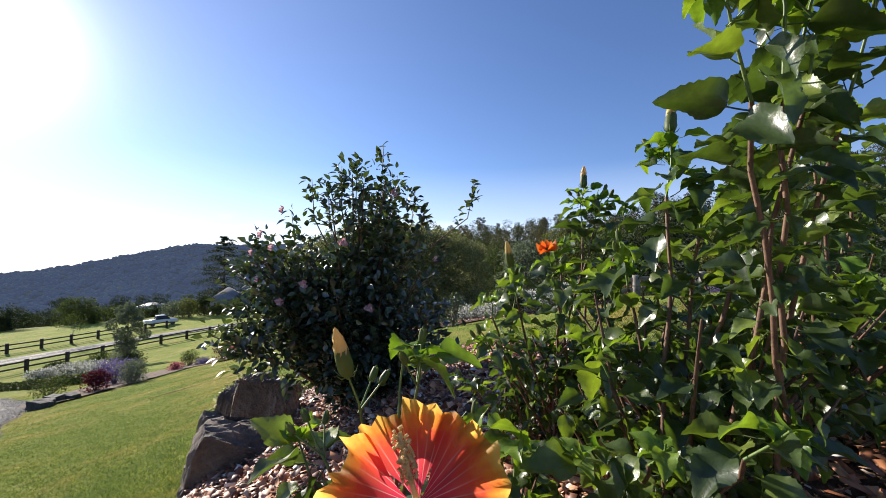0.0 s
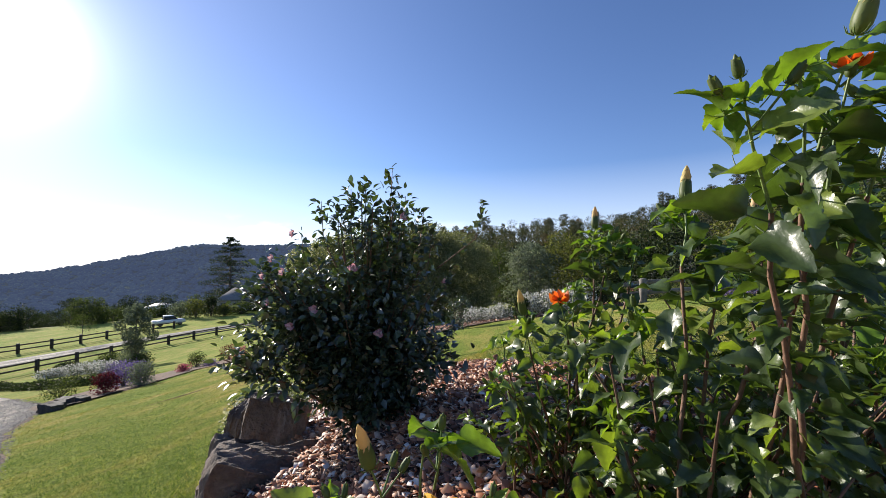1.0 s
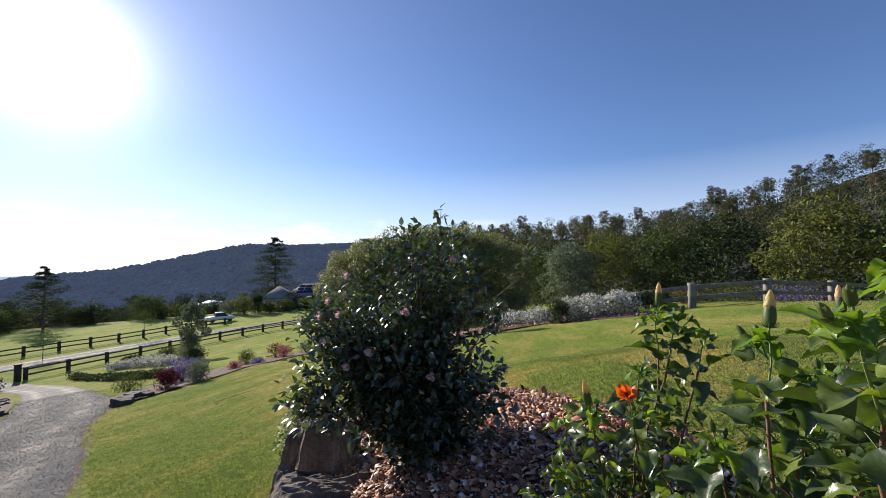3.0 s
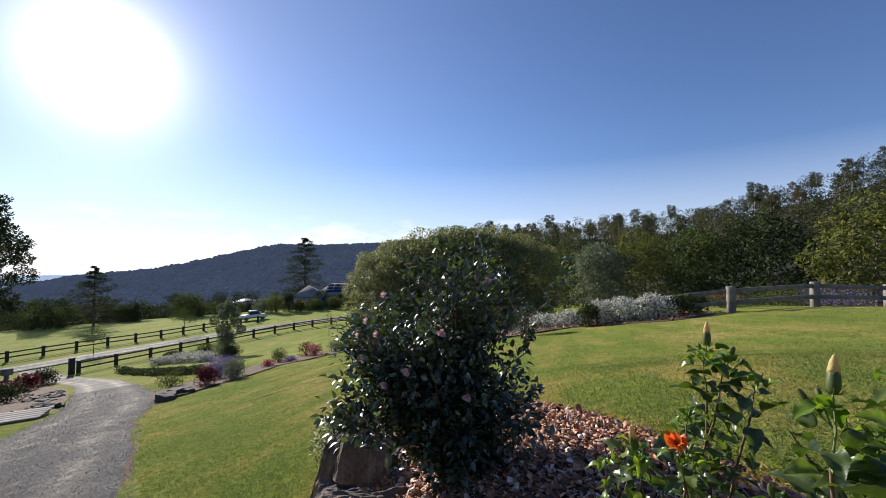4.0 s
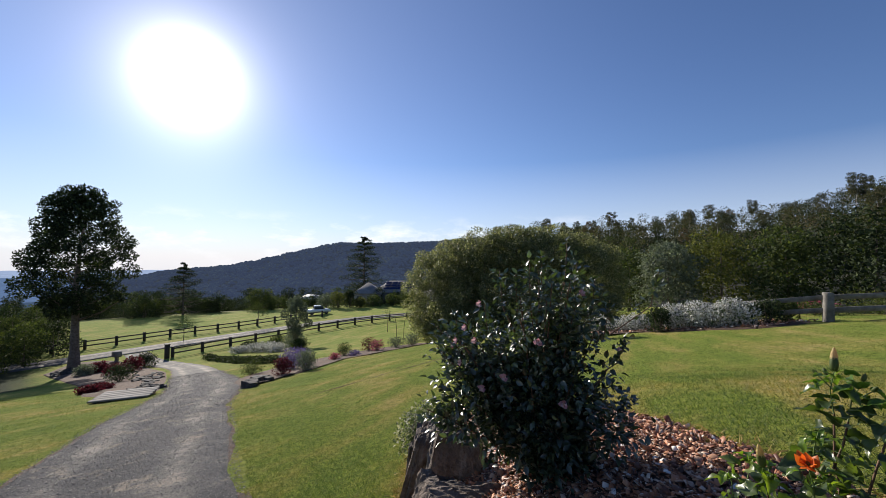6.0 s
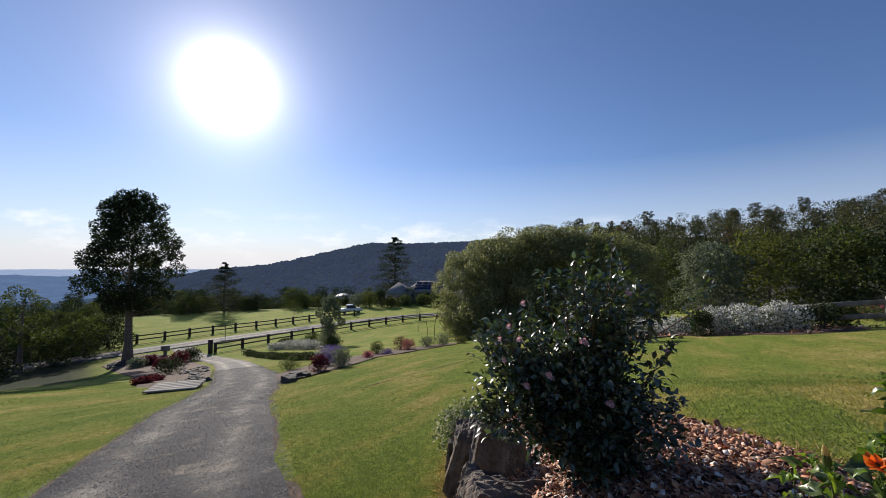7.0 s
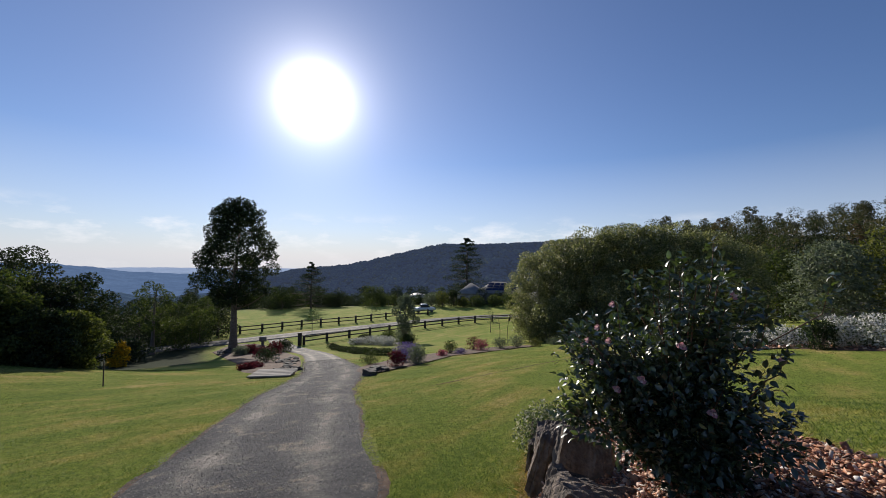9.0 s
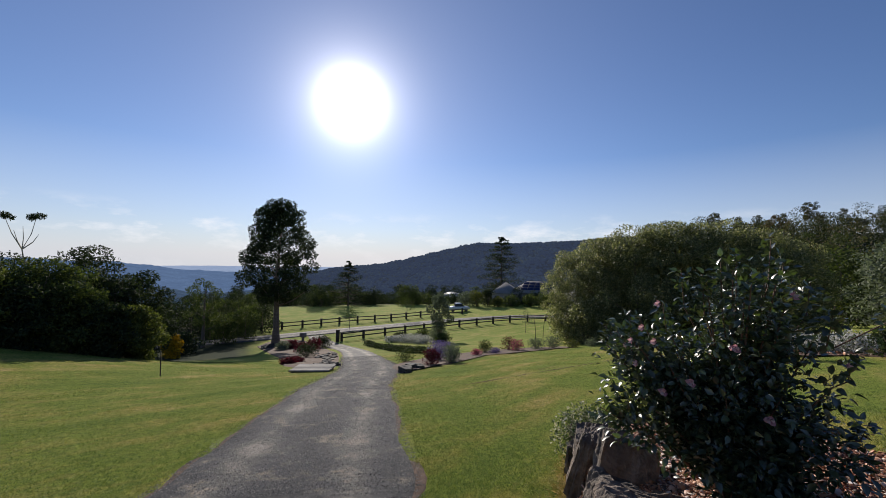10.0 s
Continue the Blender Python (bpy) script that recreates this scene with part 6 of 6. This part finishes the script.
    for i, (p, way, s, young) in enumerate(spots):
        me = HIB_NEW[i % 2] if young else HIB[i % 4]
        w = Vector(way)
        m = Matrix.Translation(p) @ w.to_track_quat("Y", "Z").to_matrix().to_4x4() @ Matrix.Rotation(rng.normal(0, 0.45), 4, "Y") @ Matrix.Rotation(rng.normal(-0.4, 0.5), 4, "X") @ Matrix.Scale(s, 4)
        part("leaf", me, HIB_LEAF, root, m=m)
    return root


# the flower in the foreground, on its own low plant
h1 = hibiscus("hibiscus_bush", 0.0, 0.46, (
    (-0.095, 0.415, 0.885, "c", 0.078, -0.01), (-0.035, 0.43, 0.9, "y", 0.078, 0.0), (-0.015, 0.45, 0.915, "s", 0.078, 0.01),
    (-0.17, 0.5, 0.80, "s", 0.07, -0.02), (-0.2, 0.53, 0.78, "y", 0.07, -0.02), (0.05, 0.47, 0.82, "s", 0.08, 0.01), (0.0, 0.42, 0.75, "f", 0.07, 0.0), (0.12, 0.5, 0.78, "y", 0.08, 0.0)),
    "low hibiscus with a large open orange and yellow flower", 21, 14, ((-0.1, 0.2), (0.38, 0.62), (0.45, 0.74)), ((-0.012, 0.375, 0.775), (-0.12, -0.75, 0.62)))
big_flower(h1, (-0.012, 0.375 - 0.46, 0.768 - h1.location.z), (-0.12, -0.8, 0.56), 0.094)
hibiscus("hibiscus_bush", 0.36, 0.56, (
    (0.376, 0.602, 1.225, "c", 0.06, 0.0), (0.26, 0.317, 1.29, "s", 0.058, 0.03), (0.335, 0.345, 1.33, "y", 0.06, 0.03), (0.4, 0.36, 1.31, "o", 0.06, 0.04), (0.42, 0.37, 1.36, "c", 0.058, 0.03), (0.47, 0.37, 1.32, "c", 0.058, 0.03),
    (0.3, 0.62, 1.05, "s", 0.065, 0.0), (0.4, 0.56, 1.16, "y", 0.065, 0.02), (0.33, 0.34, 0.86, "y", 0.06, 0.0), (0.3, 0.68, 1.0, "y", 0.06, 0.0), (0.23, 0.55, 0.9, "y", 0.06, -0.02), (0.25, 0.4, 0.82, "y", 0.066, -0.02), (0.40, 0.41, 0.83, "y", 0.072, 0.01), (0.16, 0.43, 0.8, "y", 0.06, -0.03)),
    "tall hibiscus with cream buds and toothed green leaves", 22, 46, ((0.2, 0.62), (0.42, 0.8), (0.45, 1.0)))
hibiscus("hibiscus_bush", 0.27, 0.95, (
    (0.158, 0.85, 1.005, "c", 0.055, -0.02), (0.232, 0.815, 1.03, "o", 0.055, 0.0), (0.375, 1.005, 1.215, "c", 0.06, 0.0), (0.42, 0.98, 1.2, "s", 0.06, 0.02), (0.46, 0.93, 1.17, "y", 0.06, 0.02), (0.09, 0.86, 0.86, "s", 0.05, -0.03), (0.12, 0.95, 0.94, "y", 0.05, -0.03),
    (0.3, 0.92, 1.08, "y", 0.06, 0.0), (0.2, 1.05, 0.95, "y", 0.055, 0.0), (0.05, 1.0, 0.72, "s", 0.05, -0.03)),
    "hibiscus with cream buds and a wilting orange flower", 23, 34, ((0.1, 0.5), (0.8, 1.15), (0.42, 0.88)))
hibiscus("hibiscus_bush", 0.68, 0.72, (
    (0.6, 0.6, 1.28, "c", 0.058, 0.02), (0.52, 0.5, 1.2, "y", 0.058, 0.0), (0.72, 0.66, 1.3, "y", 0.058, 0.02), (0.68, 0.85, 1.22, "c", 0.065, 0.02), (0.8, 0.7, 1.2, "s", 0.065, 0.02), (0.58, 0.78, 1.12, "s", 0.06, 0.0), (0.9, 0.85, 1.1, "y", 0.06, 0.02), (0.62, 0.55, 1.0, "y", 0.065, 0.0)),
    "tall hibiscus with woody stems and toothed green leaves", 24, 44, ((0.5, 0.95), (0.55, 1.0), (0.45, 1.05)))


# ---- grass ----
DRIVE_LINE = [(p.x, p.y) for p in spline(DRIVE, 0.5)]


def grass(name, count, left, right, seed, label):
    """Short mown blades round the raised bed, thinning out with distance."""
    rng = np.random.default_rng(seed)
    line = np.array(DRIVE_LINE)
    at, size = [], []
    while len(at) < count:
        r = math.exp(rng.uniform(math.log(1.6), math.log(26)))
        a = radians(rng.uniform(left, right))
        x, y = -0.3 - r * math.sin(a), -0.2 + r * math.cos(a)
        if inside((x, y), BED) or inside((x, y), ISLE) or inside((x, y), LONG) or inside((x, y), BACKBED):
            continue
        if ((line - (x, y)) ** 2).sum(1).min() < (1.27 + 0.18 * noise.noise((x * 2, y * 2, 0))) ** 2:
            continue
        d = math.hypot(x + 0.3, y - 1)
        at.append((x, y, ground_z(x, y) - 0.004 + (0.03 * noise.noise((x * 0.9, y * 0.9, 0)) * min(1, abs(d - 2)) if d > 2 else 0)))
        size.append(0.021 * (1 + r / 22))
    at, size = np.array(at), np.array(size)
    a = rng.uniform(0, 6.28, count)
    way = np.stack([np.cos(a) * 0.8, np.sin(a) * 0.8, 0.6 + 0.6 * rng.random(count)], 1)
    tv, tf = np.array([(-0.1, 0, 0), (0.1, 0, 0), (0.0, 1, -0.12)]), np.array([[0, 1, 2]])
    b = scatter_leaves(Build(), (tv, tf), at, way, size * (0.6 + 0.8 * rng.random(count)), rng)
    return tagged(part(name, b, GRASS), label, "grass", kind="stuff")


grass("lawn_grass", 230000, -62, 12, 3, "short mown green grass blades with dry tips")
grass("lawn_grass", 280000, 12, 92, 4, "short mown green grass blades with dry tips")


def straw(name, line, count, spread, seed, label):
    """Dry grass along a bed edge."""
    rng = np.random.default_rng(seed)
    pts = spline(line, 0.05)
    at = []
    for _ in range(count):
        p = pts[rng.integers(len(pts))]
        x, y = p.x + rng.normal(0, spread), p.y + rng.normal(0, spread)
        at.append((x, y, ground_z(x, y) + 0.01))
    at = np.array(at)
    a = rng.uniform(0, 6.28, count)
    way = np.stack([np.cos(a), np.sin(a), 0.25 + 0.6 * rng.random(count)], 1)
    b = scatter_leaves(Build(), (np.array([(-0.07, 0, 0), (0.07, 0, 0), (0.0, 1, -0.15)]), np.array([[0, 1, 2]])), at, way, 0.05 * (0.6 + 0.8 * rng.random(count)), rng)
    return tagged(part(name, b, STRAW), label, "grass", kind="stuff")


STRAW = foliage("straw", ((0.0, (0.2, 0.19, 0.04)), (0.5, (0.4, 0.28, 0.1)), (1.0, (0.58, 0.43, 0.22))), 0.7, 0.35, (1.3, 1.2, 0.7), 0.2)
straw("dry_grass_edge", [(1.1, 0.4), (0.7, 1.52), (0.5, 2.02), (-0.03, 3.13), (-0.62, 3.9), (-1.5, 4.27)], 9000, 0.05, 6, "dry straw-coloured grass along the mulch edge")
straw("dry_grass_edge", [(-1.0, 0.6), (-1.3, 1.7), (-1.55, 2.6), (-1.95, 3.8)], 5000, 0.06, 7, "dry straw-coloured grass along the rocks")


def gravel(name, count, seed, label):
    """Loose stone chippings on the near driveway."""
    rng = np.random.default_rng(seed)
    pts = [p for p in spline(DRIVE, 0.08) if -2.2 < p.y < 16]
    wgt = np.array([1 / (2.0 + math.hypot(p.x, p.y)) ** 1.8 for p in pts])
    pick = rng.choice(len(pts), count, p=wgt / wgt.sum())
    at, size = [], []
    for i in pick:
        p, q = pts[i], pts[max(0, i - 1)] if i else pts[1]
        d = (p - q).normalized()
        u = rng.uniform(-0.98, 0.98)
        x, y = p.x + d.y * u * 1.3 + rng.normal(0, 0.02), p.y - d.x * u * 1.3 + rng.normal(0, 0.02)
        at.append((x, y, ground_z(x, y) + 0.026 + 0.03 * max(0, 1 - u * u)))
        size.append(0.006 + 0.00085 * math.hypot(x, y) * rng.uniform(0.4, 1.4))
    at, size = np.array(at), np.array(size)
    tv = np.array([(-1, -0.7, 0), (0.9, -0.8, 0), (0.2, 1, 0), (0.1, -0.1, 0.9)]) * 0.6
    way = rng.normal(size=(count, 3)) * np.array([1, 1, 0.12])
    b = scatter_leaves(Build(), (tv, np.array([[0, 1, 3], [1, 2, 3], [2, 0, 3]])), at, way, size, rng)
    return tagged(part(name, b, STONES), label, "gravel", kind="stuff")


STONES = foliage("stone chippings", ((0.0, (0.07, 0.07, 0.073)), (0.5, (0.13, 0.13, 0.132)), (0.85, (0.22, 0.215, 0.2)), (1.0, (0.42, 0.4, 0.37))), 0.75, 0.0, spec=0.3)
gravel("loose_gravel", 65000, 12, "small grey stone chippings on the driveway")
